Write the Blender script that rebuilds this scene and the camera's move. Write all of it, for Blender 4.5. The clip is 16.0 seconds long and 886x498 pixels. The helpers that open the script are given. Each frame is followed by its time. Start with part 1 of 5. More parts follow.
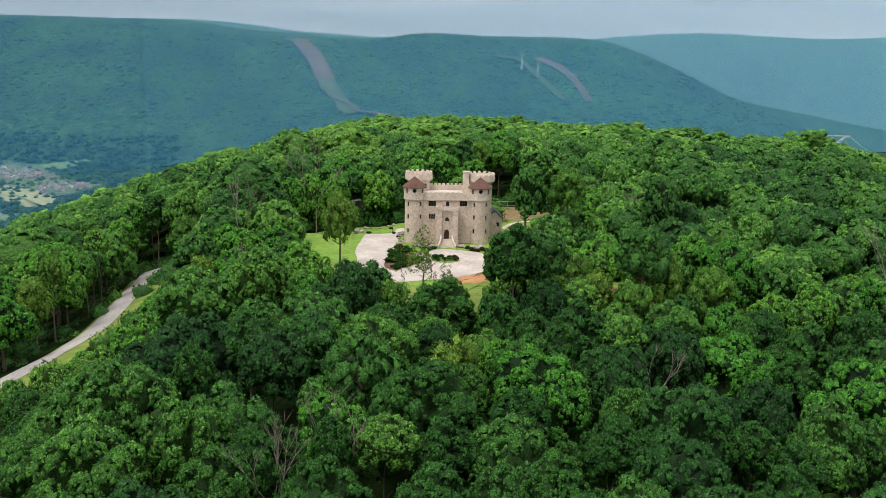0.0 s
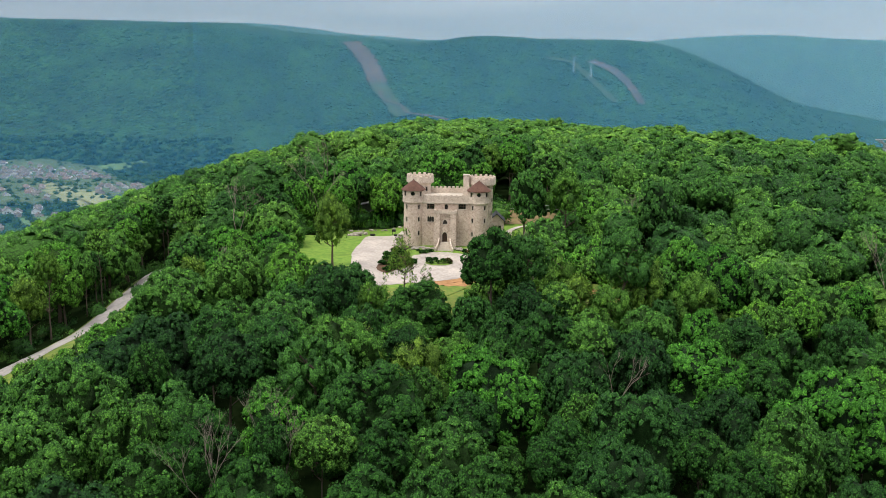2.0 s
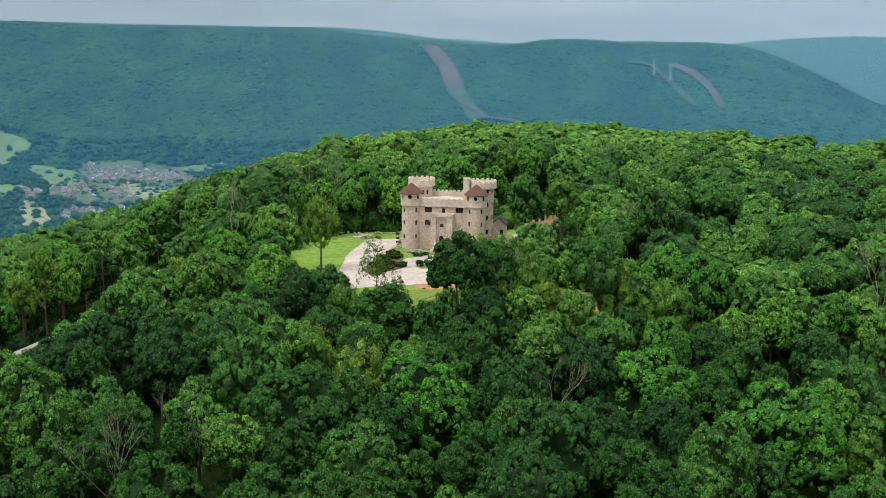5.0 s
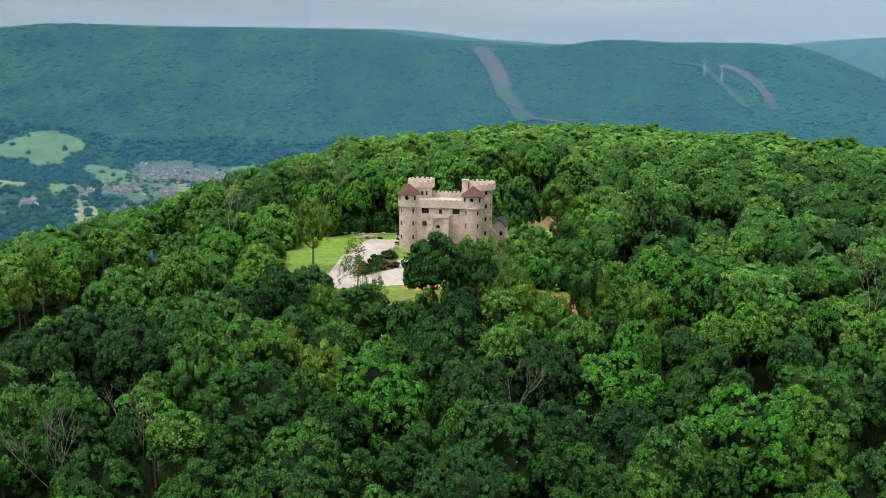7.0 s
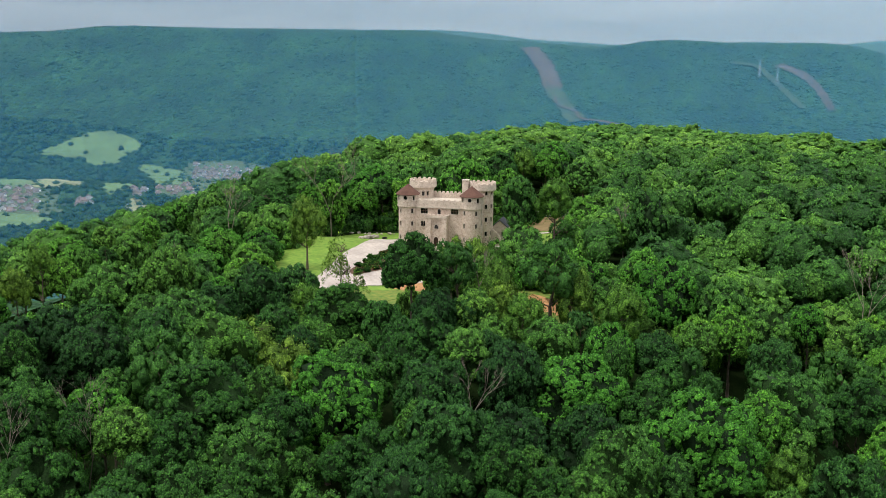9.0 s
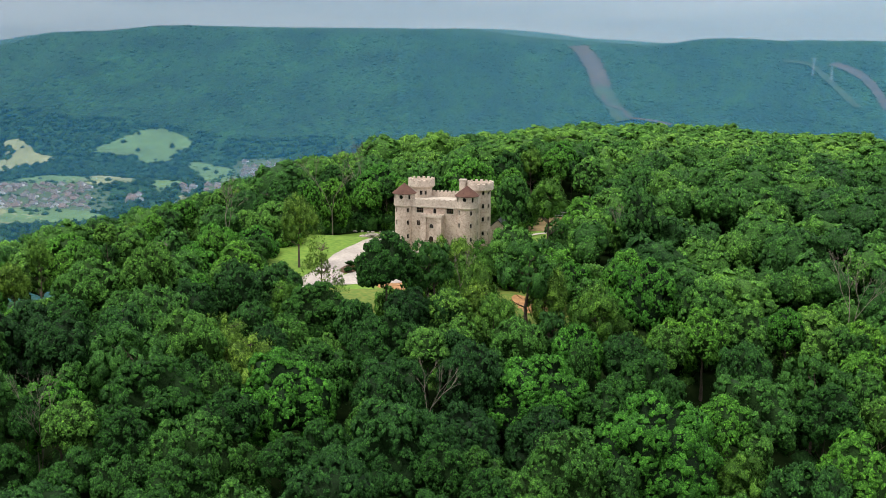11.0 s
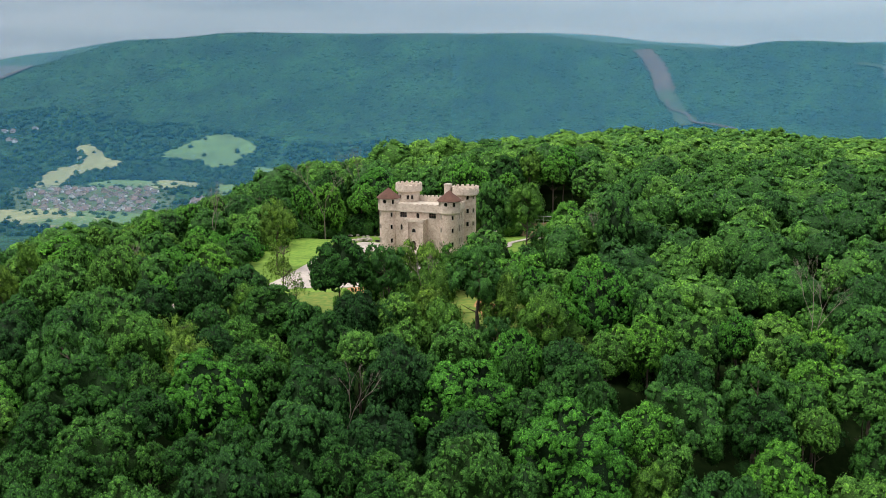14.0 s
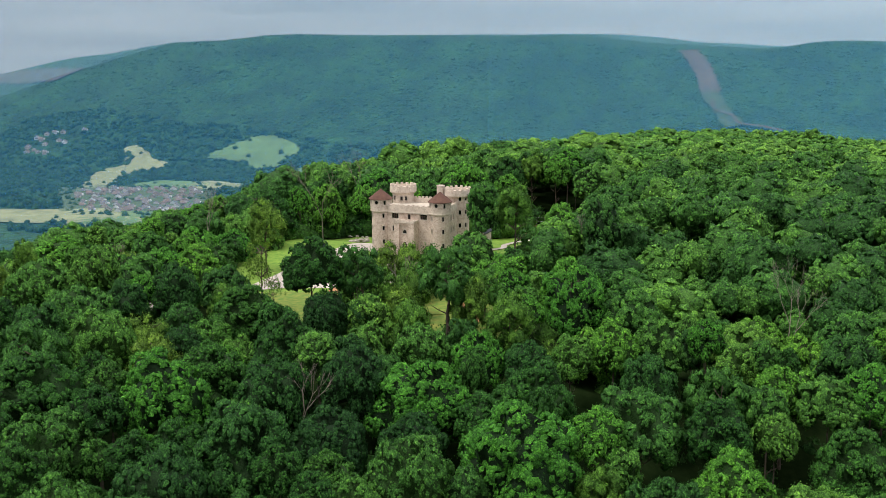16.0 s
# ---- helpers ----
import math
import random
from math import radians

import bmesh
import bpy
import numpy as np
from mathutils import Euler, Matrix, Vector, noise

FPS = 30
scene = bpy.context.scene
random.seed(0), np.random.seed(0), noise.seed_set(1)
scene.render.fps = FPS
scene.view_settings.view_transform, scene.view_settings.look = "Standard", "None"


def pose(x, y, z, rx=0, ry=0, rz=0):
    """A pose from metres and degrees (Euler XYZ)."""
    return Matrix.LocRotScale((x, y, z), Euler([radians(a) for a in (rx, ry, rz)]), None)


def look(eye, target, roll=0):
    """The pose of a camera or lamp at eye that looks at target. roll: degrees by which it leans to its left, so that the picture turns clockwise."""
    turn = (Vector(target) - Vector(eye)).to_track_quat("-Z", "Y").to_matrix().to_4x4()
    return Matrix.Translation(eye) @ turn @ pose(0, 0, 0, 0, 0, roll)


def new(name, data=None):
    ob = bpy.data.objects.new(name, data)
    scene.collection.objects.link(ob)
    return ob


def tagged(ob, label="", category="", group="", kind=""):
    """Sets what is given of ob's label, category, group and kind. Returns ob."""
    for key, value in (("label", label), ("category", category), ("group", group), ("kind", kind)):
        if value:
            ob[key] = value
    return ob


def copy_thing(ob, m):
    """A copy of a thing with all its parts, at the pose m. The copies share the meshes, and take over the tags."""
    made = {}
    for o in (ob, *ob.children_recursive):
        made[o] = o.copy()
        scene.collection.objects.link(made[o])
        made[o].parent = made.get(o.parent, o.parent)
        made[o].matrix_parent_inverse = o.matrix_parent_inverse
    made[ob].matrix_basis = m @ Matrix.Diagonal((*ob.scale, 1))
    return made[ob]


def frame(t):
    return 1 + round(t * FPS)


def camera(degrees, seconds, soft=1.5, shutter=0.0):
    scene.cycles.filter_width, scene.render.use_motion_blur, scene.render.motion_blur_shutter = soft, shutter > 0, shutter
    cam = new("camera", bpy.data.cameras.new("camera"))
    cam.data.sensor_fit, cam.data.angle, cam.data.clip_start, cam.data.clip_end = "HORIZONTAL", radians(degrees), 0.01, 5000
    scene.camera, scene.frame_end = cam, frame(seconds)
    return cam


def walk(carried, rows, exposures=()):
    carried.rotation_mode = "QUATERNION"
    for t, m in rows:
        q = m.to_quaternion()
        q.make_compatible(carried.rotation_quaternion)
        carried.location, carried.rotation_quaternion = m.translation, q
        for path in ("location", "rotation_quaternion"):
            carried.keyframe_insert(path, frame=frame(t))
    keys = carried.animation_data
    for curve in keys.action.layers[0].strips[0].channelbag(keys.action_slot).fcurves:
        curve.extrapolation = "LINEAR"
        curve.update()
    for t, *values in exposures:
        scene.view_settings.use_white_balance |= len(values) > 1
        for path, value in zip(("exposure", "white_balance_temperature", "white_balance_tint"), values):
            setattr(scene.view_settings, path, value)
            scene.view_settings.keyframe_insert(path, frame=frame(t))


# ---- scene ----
cam = camera(47.7, 16.0, 0.5)
PATH = [
    (0, (-7.082, -240.24, 49.887), (-7.028, -238.285, 49.468), 1.2),
    (0.5, (-3.601, -240.291, 49.92), (-3.575, -238.335, 49.501), 1.2),
    (1, (-0.157, -240.53, 50.038), (-0.159, -238.574, 49.621), 1.1),
    (1.5, (3.247, -240.587, 50.219), (3.218, -238.631, 49.802), 1.0),
    (2, (6.71, -240.514, 50.306), (6.654, -238.559, 49.89), 1.0),
    (2.5, (10.25, -240.436, 50.268), (10.167, -238.482, 49.852), 0.9),
    (3, (13.71, -240.324, 50.383), (13.6, -238.371, 49.967), 0.9),
    (3.5, (17.042, -239.98, 50.517), (16.906, -238.028, 50.102), 0.9),
    (4, (20.505, -239.825, 50.622), (20.34, -237.875, 50.208), 0.8),
    (6.5, (37.362, -238.395, 50.883), (37.067, -236.46, 50.472), 0.7),
    (7, (40.642, -238.01, 50.943), (40.321, -236.079, 50.532), 0.6),
    (7.5, (44.008, -237.37, 50.888), (43.66, -235.444, 50.477), 0.5),
    (8, (47.33, -236.655, 50.84), (46.955, -234.734, 50.429), 0.5),
    (8.5, (50.524, -235.791, 50.882), (50.123, -233.875, 50.471), 0.5),
    (9, (53.877, -235.05, 50.833), (53.45, -233.14, 50.423), 0.4),
    (11.5, (70.372, -231.151, 51.161), (69.823, -229.273, 50.747), 0.3),
    (12, (73.684, -230.349, 51.172), (73.112, -228.477, 50.758), 0.3),
    (12.5, (77.049, -229.482, 51.167), (76.456, -227.617, 50.755), 0.2),
    (13, (80.544, -228.387, 51.219), (79.928, -226.529, 50.81), 0.1),
    (13.5, (83.964, -227.425, 51.224), (83.328, -225.573, 50.818), -0.1),
    (14, (87.228, -226.403, 51.213), (86.572, -224.557, 50.809), -0.2),
    (14.5, (90.483, -225.343, 51.206), (89.806, -223.505, 50.804), -0.2),
    (15, (93.657, -224.193, 51.207), (92.958, -222.362, 50.806), -0.3),
    (15.5, (96.682, -222.889, 51.125), (95.964, -221.066, 50.725), -0.3),
    (16, (99.856, -221.438, 51.131), (99.113, -219.625, 50.73), -0.4),
]
walk(cam, [(t, look(eye, target, roll)) for t, eye, target, roll in PATH],
     exposures=[(0.0, -0.08, 6500, 10), (16.0, -0.04, 6500, 10)])

# ---- world and light ----
SUN_AZ, SUN_EL = 232.0, 64.0          # degrees clockwise from +y, and above the horizon
world = bpy.data.worlds.new("world")
scene.world = world
world.use_nodes = True
wn, wl = world.node_tree.nodes, world.node_tree.links
wn.clear()
w_out = wn.new("ShaderNodeOutputWorld")
w_bg = wn.new("ShaderNodeBackground")
w_sky = wn.new("ShaderNodeTexSky")
w_sky.sky_type = "NISHITA"
w_sky.sun_disc = False
w_sky.sun_elevation = radians(SUN_EL)
w_sky.sun_rotation = radians(SUN_AZ)
w_sky.altitude = 400
w_sky.dust_density = 2.0
w_coord = wn.new("ShaderNodeTexCoord")
w_map = wn.new("ShaderNodeMapping")
w_map.inputs["Scale"].default_value = (2.2, 2.2, 26.0)
w_noise = wn.new("ShaderNodeTexNoise")
w_noise.inputs["Scale"].default_value = 1.6
w_noise.inputs["Detail"].default_value = 6.0
w_ramp = wn.new("ShaderNodeValToRGB")
w_ramp.color_ramp.elements[0].position, w_ramp.color_ramp.elements[0].color = 0.32, (4.9, 4.75, 4.9, 1)
w_ramp.color_ramp.elements[1].position, w_ramp.color_ramp.elements[1].color = 0.72, (7.4, 7.0, 6.9, 1)
w_mix = wn.new("ShaderNodeMix")
w_mix.data_type = "RGBA"
w_mix.inputs["Factor"].default_value = 0.92
w_bg.inputs["Strength"].default_value = 0.105
# a clouded sky is brighter overhead than at the horizon
w_sep = wn.new("ShaderNodeSeparateXYZ")
w_up = wn.new("ShaderNodeMapRange")
w_up.inputs["From Min"].default_value, w_up.inputs["From Max"].default_value = 0.0, 1.0
w_up.inputs["To Min"].default_value, w_up.inputs["To Max"].default_value = 1.0, 3.3
w_grade = wn.new("ShaderNodeVectorMath")
w_grade.operation = "SCALE"
wl.new(w_coord.outputs["Generated"], w_sep.inputs["Vector"])
wl.new(w_sep.outputs["Z"], w_up.inputs["Value"])
wl.new(w_mix.outputs["Result"], w_grade.inputs[0])
wl.new(w_up.outputs["Result"], w_grade.inputs["Scale"])
wl.new(w_coord.outputs["Generated"], w_map.inputs["Vector"])
wl.new(w_map.outputs["Vector"], w_noise.inputs["Vector"])
wl.new(w_noise.outputs["Fac"], w_ramp.inputs["Fac"])
wl.new(w_sky.outputs["Color"], w_mix.inputs["A"])
wl.new(w_ramp.outputs["Color"], w_mix.inputs["B"])
wl.new(w_grade.outputs["Vector"], w_bg.inputs["Color"])
wl.new(w_bg.outputs["Background"], w_out.inputs["Surface"])

sun = new("sun", bpy.data.lights.new("sun", "SUN"))
sun.data.energy, sun.data.angle, sun.data.color = 2.4, radians(18), (1.0, 0.96, 0.88)
az, el = radians(SUN_AZ), radians(SUN_EL)
sun.matrix_world = look((300 * math.sin(az), 300 * math.cos(az), 300), (300 * math.sin(az) - math.sin(az) * math.cos(el), 300 * math.cos(az) - math.cos(az) * math.cos(el), 300 - math.sin(el)))


# ---- materials ----
def material(name, rough=0.9, metal=0.0):
    m = bpy.data.materials.new(name)
    m.use_nodes = True
    b = m.node_tree.nodes["Principled BSDF"]
    b.inputs["Roughness"].default_value, b.inputs["Metallic"].default_value = rough, metal
    b.inputs["Specular IOR Level"].default_value = 0.25
    return m, m.node_tree.nodes, m.node_tree.links, b


def ramp(nodes, links, source, stops):
    r = nodes.new("ShaderNodeValToRGB")
    e = r.color_ramp.elements
    while len(e) < len(stops):
        e.new(0.5)
    for k, (p, c) in enumerate(stops):
        e[k].position, e[k].color = p, (*c, 1)
    links.new(source, r.inputs["Fac"])
    return r.outputs["Color"]


def place_of(nodes):
    return nodes.new("ShaderNodeNewGeometry").outputs["Position"]


def noise_of(nodes, links, vector, scale, detail=5.0, rough=0.6):
    n = nodes.new("ShaderNodeTexNoise")
    n.inputs["Scale"].default_value, n.inputs["Detail"].default_value, n.inputs["Roughness"].default_value = scale, detail, rough
    links.new(vector, n.inputs["Vector"])
    return n.outputs["Fac"]


def blend(nodes, links, fac, a, b, mode="MIX"):
    n = nodes.new("ShaderNodeMix")
    n.data_type, n.blend_type = "RGBA", mode
    if isinstance(fac, (int, float)):
        n.inputs["Factor"].default_value = fac
    else:
        links.new(fac, n.inputs["Factor"])
    for key, v in (("A", a), ("B", b)):
        if isinstance(v, tuple):
            n.inputs[key].default_value = (*v, 1)
        else:
            links.new(v, n.inputs[key])
    return n.outputs["Result"]


def bump(nodes, links, b, height, strength, distance):
    n = nodes.new("ShaderNodeBump")
    n.inputs["Strength"].default_value, n.inputs["Distance"].default_value = strength, distance
    links.new(height, n.inputs["Height"])
    links.new(n.outputs["Normal"], b.inputs["Normal"])


def two_scale(name, dark, light, fine, coarse, rough=0.9, metal=0.0, lift=0.02, gloss=0.25):
    """A surface with fine grain and broad stains."""
    m, n, l, b = material(name, rough, metal)
    b.inputs["Specular IOR Level"].default_value = gloss
    p = place_of(n)
    f, c = noise_of(n, l, p, fine), noise_of(n, l, p, coarse, 4.0)
    one = ramp(n, l, f, [(0.3, dark), (0.7, light)])
    two = ramp(n, l, c, [(0.3, (0.72, 0.72, 0.72)), (0.7, (1.12, 1.12, 1.1))])
    l.new(blend(n, l, 1.0, one, two, "MULTIPLY"), b.inputs["Base Color"])
    bump(n, l, b, f, 0.5, lift)
    return m


def foliage(name, dark, mid, light, use_attribute, mass=False, grain=4.5, shade_factor=1.0, even=False):
    """Leaves: hue by tree, value by leaf, part of the light passing through. A mass is the packed inner foliage,
    speckled, with the shade between sprays painted in as darker colour.
    """
    m, n, l, b = material(name, 0.62)
    b.inputs["Specular IOR Level"].default_value = 0.12
    if use_attribute:
        a = n.new("ShaderNodeAttribute")
        a.attribute_name = "tint"
        tree = a.outputs["Fac"]
    else:
        tree = n.new("ShaderNodeObjectInfo").outputs["Random"]
    hue = ramp(n, l, tree, [(0.0, dark), (0.45, mid), (0.8, light), (1.0, (light[0] * 1.25, light[1] * 1.12, light[2] * 1.1))])
    speck = noise_of(n, l, place_of(n), grain, 4.0, 0.75)
    if even:
        value = ramp(n, l, speck, [(0.34, (0.55 * shade_factor, 0.58 * shade_factor, 0.64 * shade_factor)), (0.68, (1.25 * shade_factor, 1.2 * shade_factor, 1.12 * shade_factor))])
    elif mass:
        # shade between the sprays is painted into the mass's colour
        value = ramp(n, l, speck, [(0.34, (0.12 * shade_factor, 0.13 * shade_factor, 0.15 * shade_factor)), (0.5, (0.55 * shade_factor, 0.57 * shade_factor, 0.57 * shade_factor)), (0.68, (1.2 * shade_factor, 1.12 * shade_factor, 1.0 * shade_factor))])
    else:
        leaf = n.new("ShaderNodeNewGeometry").outputs["Random Per Island"]
        value = ramp(n, l, leaf, [(0.0, (0.50, 0.54, 0.58)), (0.6, (0.98, 0.98, 0.98)), (1.0, (1.5, 1.4, 1.2))])
        # cell edges are painted darker, as the shade between small sprays
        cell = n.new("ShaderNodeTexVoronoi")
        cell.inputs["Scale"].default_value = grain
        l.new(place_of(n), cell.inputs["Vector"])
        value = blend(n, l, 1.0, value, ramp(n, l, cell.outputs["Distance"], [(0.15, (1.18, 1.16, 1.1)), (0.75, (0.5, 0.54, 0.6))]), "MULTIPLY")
        dapple = ramp(n, l, speck, [(0.38, (0.36, 0.40, 0.46)), (0.52, (1.0, 1.0, 1.0)), (0.62, (1.62, 1.5, 1.3))])
        value = blend(n, l, 1.0, value, dapple, "MULTIPLY")
    colour = blend(n, l, 1.0, hue, value, "MULTIPLY")
    l.new(colour, b.inputs["Base Color"])
    bump(n, l, b, speck, 0.9, 0.9 / grain)
    if mass:
        return m
    t = n.new("ShaderNodeBsdfTranslucent")
    l.new(colour, t.inputs["Color"])
    mix = n.new("ShaderNodeMixShader")
    mix.inputs["Fac"].default_value = 0.2
    l.new(b.outputs["BSDF"], mix.inputs[1])
    l.new(t.outputs["BSDF"], mix.inputs[2])
    l.new(mix.outputs["Shader"], n["Material Output"].inputs["Surface"])
    return m


GREENS = ((0.026, 0.096, 0.023), (0.050, 0.172, 0.033), (0.098, 0.275, 0.043))
WOODS = ((0.042, 0.142, 0.030), (0.072, 0.222, 0.038), (0.124, 0.320, 0.050))
DARKS = ((0.032, 0.122, 0.022), (0.042, 0.150, 0.025), (0.054, 0.178, 0.029))
FARS = ((0.014, 0.052, 0.018), (0.024, 0.080, 0.025), (0.038, 0.112, 0.033))
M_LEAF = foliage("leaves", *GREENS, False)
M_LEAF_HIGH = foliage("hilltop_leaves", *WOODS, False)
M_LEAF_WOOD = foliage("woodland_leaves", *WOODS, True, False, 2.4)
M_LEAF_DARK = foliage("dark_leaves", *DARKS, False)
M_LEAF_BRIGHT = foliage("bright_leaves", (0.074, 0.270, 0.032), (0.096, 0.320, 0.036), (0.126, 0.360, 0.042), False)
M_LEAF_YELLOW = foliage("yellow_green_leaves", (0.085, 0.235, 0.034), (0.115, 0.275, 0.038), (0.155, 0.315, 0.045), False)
M_LEAF_FAR = foliage("distant_leaves", *FARS, True, even=True)
# same greens as the leaves, darkened in colour for shade inside the crown
M_MASS = foliage("inner_leaves_shaded", *GREENS, False, True, 6.0, 0.34)
# woodland greens dimmed likewise, painting the shade within far crowns
M_MASS_WOOD = foliage("inner_woodland_leaves_shaded", *WOODS, True, True, 2.0, 0.72)
M_MASS_DARK = foliage("inner_dark_leaves_shaded", *DARKS, False, True, 6.0, 0.34)
M_MASS_FAR = foliage("inner_distant_leaves", *FARS, True, True, 0.5, 0.85, True)
# near-black green painted for the shade inside the planted shrubs
M_CORE_SHADE = two_scale("core_shade_green", (0.005, 0.016, 0.004), (0.014, 0.040, 0.009), 1.2, 0.3, 1.0, gloss=0.0)
M_BARK = two_scale("bark", (0.06, 0.045, 0.035), (0.16, 0.13, 0.105), 6.0, 0.5)
M_DEADWOOD = two_scale("grey_dead_wood", (0.13, 0.11, 0.09), (0.27, 0.24, 0.20), 5.0, 0.5)
M_FLOOR = two_scale("leaf_litter", (0.008, 0.02, 0.006), (0.020, 0.034, 0.011), 0.8, 0.07, 1.0, gloss=0.0)
M_GRASS = two_scale("mown_grass", (0.085, 0.19, 0.022), (0.20, 0.31, 0.045), 0.75, 0.13)
M_ROUGHGRASS = two_scale("rough_grass", (0.065, 0.16, 0.022), (0.22, 0.235, 0.05), 0.7, 0.09)
M_GRAVEL = two_scale("pale_gravel", (0.35, 0.31, 0.275), (0.52, 0.47, 0.425), 1.6, 0.14)
M_CLAY = two_scale("orange_clay", (0.30, 0.15, 0.06), (0.46, 0.26, 0.12), 1.2, 0.2)
M_TERRACE = two_scale("browned_terrace_soil", (0.13, 0.12, 0.045), (0.28, 0.19, 0.10), 0.5, 0.12)
M_MULCH = two_scale("brown_mulch", (0.07, 0.04, 0.025), (0.16, 0.09, 0.055), 2.0, 0.3)
M_ROAD = two_scale("worn_asphalt", (0.26, 0.25, 0.24), (0.40, 0.38, 0.36), 1.5, 0.11)
M_ROOF = two_scale("brown_red_shingles", (0.085, 0.043, 0.033), (0.145, 0.078, 0.058), 5.0, 0.6)
M_SLATE = two_scale("dark_slate", (0.03, 0.035, 0.04), (0.07, 0.075, 0.085), 4.0, 0.6)
M_TRIM = two_scale("pale_dressed_stone", (0.42, 0.37, 0.31), (0.60, 0.54, 0.46), 3.0, 0.4)
M_IRON = two_scale("dark_iron", (0.02, 0.02, 0.02), (0.05, 0.05, 0.05), 6.0, 0.8, 0.5, 0.6)
M_STEEL = two_scale("galvanised_steel", (0.30, 0.31, 0.32), (0.45, 0.46, 0.47), 3.0, 0.3, 0.5, 0.5)
M_WHITE = two_scale("white_paint", (0.66, 0.66, 0.65), (0.80, 0.80, 0.79), 3.0, 0.3, 0.5)
M_FIELD = two_scale("pale_field", (0.19, 0.215, 0.10), (0.31, 0.325, 0.165), 0.05, 0.008)
M_FAIRWAY = two_scale("light_meadow", (0.085, 0.165, 0.06), (0.15, 0.24, 0.09), 0.05, 0.008)
M_TOWN = two_scale("gardens_and_lanes", (0.040, 0.085, 0.038), (0.115, 0.155, 0.075), 0.06, 0.012)
M_SCAR = two_scale("bare_reddish_rock", (0.03, 0.048, 0.032), (0.17, 0.125, 0.105), 0.09, 0.016)
M_CUTGRASS = two_scale("cleared_strip_grass", (0.03, 0.07, 0.032), (0.085, 0.12, 0.055), 0.08, 0.014)


def stone_wall(name, low, high, joint, size):
    """Rubble masonry: uneven stones in pale joints, blotched by weather."""
    m, n, l, b = material(name, 0.92)
    p = place_of(n)
    warp = n.new("ShaderNodeTexNoise")
    warp.inputs["Scale"].default_value = 1.3
    l.new(p, warp.inputs["Vector"])
    bent = n.new("ShaderNodeMix")
    bent.data_type = "VECTOR"
    bent.inputs["Factor"].default_value = 0.12
    l.new(p, bent.inputs["A"])
    l.new(warp.outputs["Color"], bent.inputs["B"])
    cell = n.new("ShaderNodeTexVoronoi")
    cell.inputs["Scale"].default_value = size
    edge = n.new("ShaderNodeTexVoronoi")
    edge.feature = "DISTANCE_TO_EDGE"
    edge.inputs["Scale"].default_value = size
    for v in (cell, edge):
        l.new(bent.outputs["Result"], v.inputs["Vector"])
    sep = n.new("ShaderNodeSeparateColor")
    l.new(cell.outputs["Color"], sep.inputs["Color"])
    stone = ramp(n, l, sep.outputs["Red"], [(0.0, low), (0.55, tuple((a + c) / 2 for a, c in zip(low, high))), (1.0, high)])
    mortar = ramp(n, l, edge.outputs["Distance"], [(0.02, (1, 1, 1)), (0.09, (0, 0, 0))])
    laid = blend(n, l, mortar, stone, joint)
    stain = ramp(n, l, noise_of(n, l, p, 0.35, 5.0), [(0.3, (0.80, 0.78, 0.76)), (0.65, (1.06, 1.05, 1.03))])
    grain = ramp(n, l, noise_of(n, l, p, 7.0), [(0.3, (0.8, 0.8, 0.8)), (0.7, (1.1, 1.1, 1.1))])
    laid = blend(n, l, 1.0, laid, stain, "MULTIPLY")
    l.new(blend(n, l, 1.0, laid, grain, "MULTIPLY"), b.inputs["Base Color"])
    bump(n, l, b, edge.outputs["Distance"], 0.8, 0.06)
    return m


M_STONE = stone_wall("castle_rubble_stone", (0.43, 0.345, 0.285), (0.63, 0.53, 0.45), (0.62, 0.53, 0.45), 2.7)
M_UPPER = stone_wall("pale_upper_stone", (0.46, 0.39, 0.33), (0.66, 0.58, 0.50), (0.62, 0.55, 0.47), 2.9)
M_ROCK = stone_wall("field_boulders", (0.22, 0.20, 0.18), (0.46, 0.42, 0.38), (0.3, 0.27, 0.23), 1.2)


def glass():
    m, n, l, b = material("dark_window_glass", 0.08)
    b.inputs["Base Color"].default_value = (0.012, 0.013, 0.015, 1)
    b.inputs["Specular IOR Level"].default_value = 0.5
    return m


M_GLASS = glass()


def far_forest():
    """Unbroken woodland far off: crowns as relief, stands of differing green."""
    m, n, l, b = material("far_woodland", 0.95)
    p = place_of(n)
    v = n.new("ShaderNodeTexVoronoi")
    v.inputs["Scale"].default_value = 0.085
    l.new(p, v.inputs["Vector"])
    sep = n.new("ShaderNodeSeparateColor")
    l.new(v.outputs["Color"], sep.inputs["Color"])
    tree = ramp(n, l, sep.outputs["Green"], [(0.0, (0.011, 0.042, 0.017)), (0.6, (0.020, 0.070, 0.022)), (1.0, (0.032, 0.098, 0.030))])
    stand = ramp(n, l, noise_of(n, l, p, 0.006, 6.0), [(0.3, (0.58, 0.62, 0.7)), (0.7, (1.4, 1.32, 1.2))])
    l.new(blend(n, l, 1.0, tree, stand, "MULTIPLY"), b.inputs["Base Color"])
    up = n.new("ShaderNodeMath")
    up.operation = "SUBTRACT"
    up.inputs[0].default_value = 1.0
    l.new(v.outputs["Distance"], up.inputs[1])
    bump(n, l, b, up.outputs[0], 1.0, 8.0)
    return m


M_FARWOOD = far_forest()


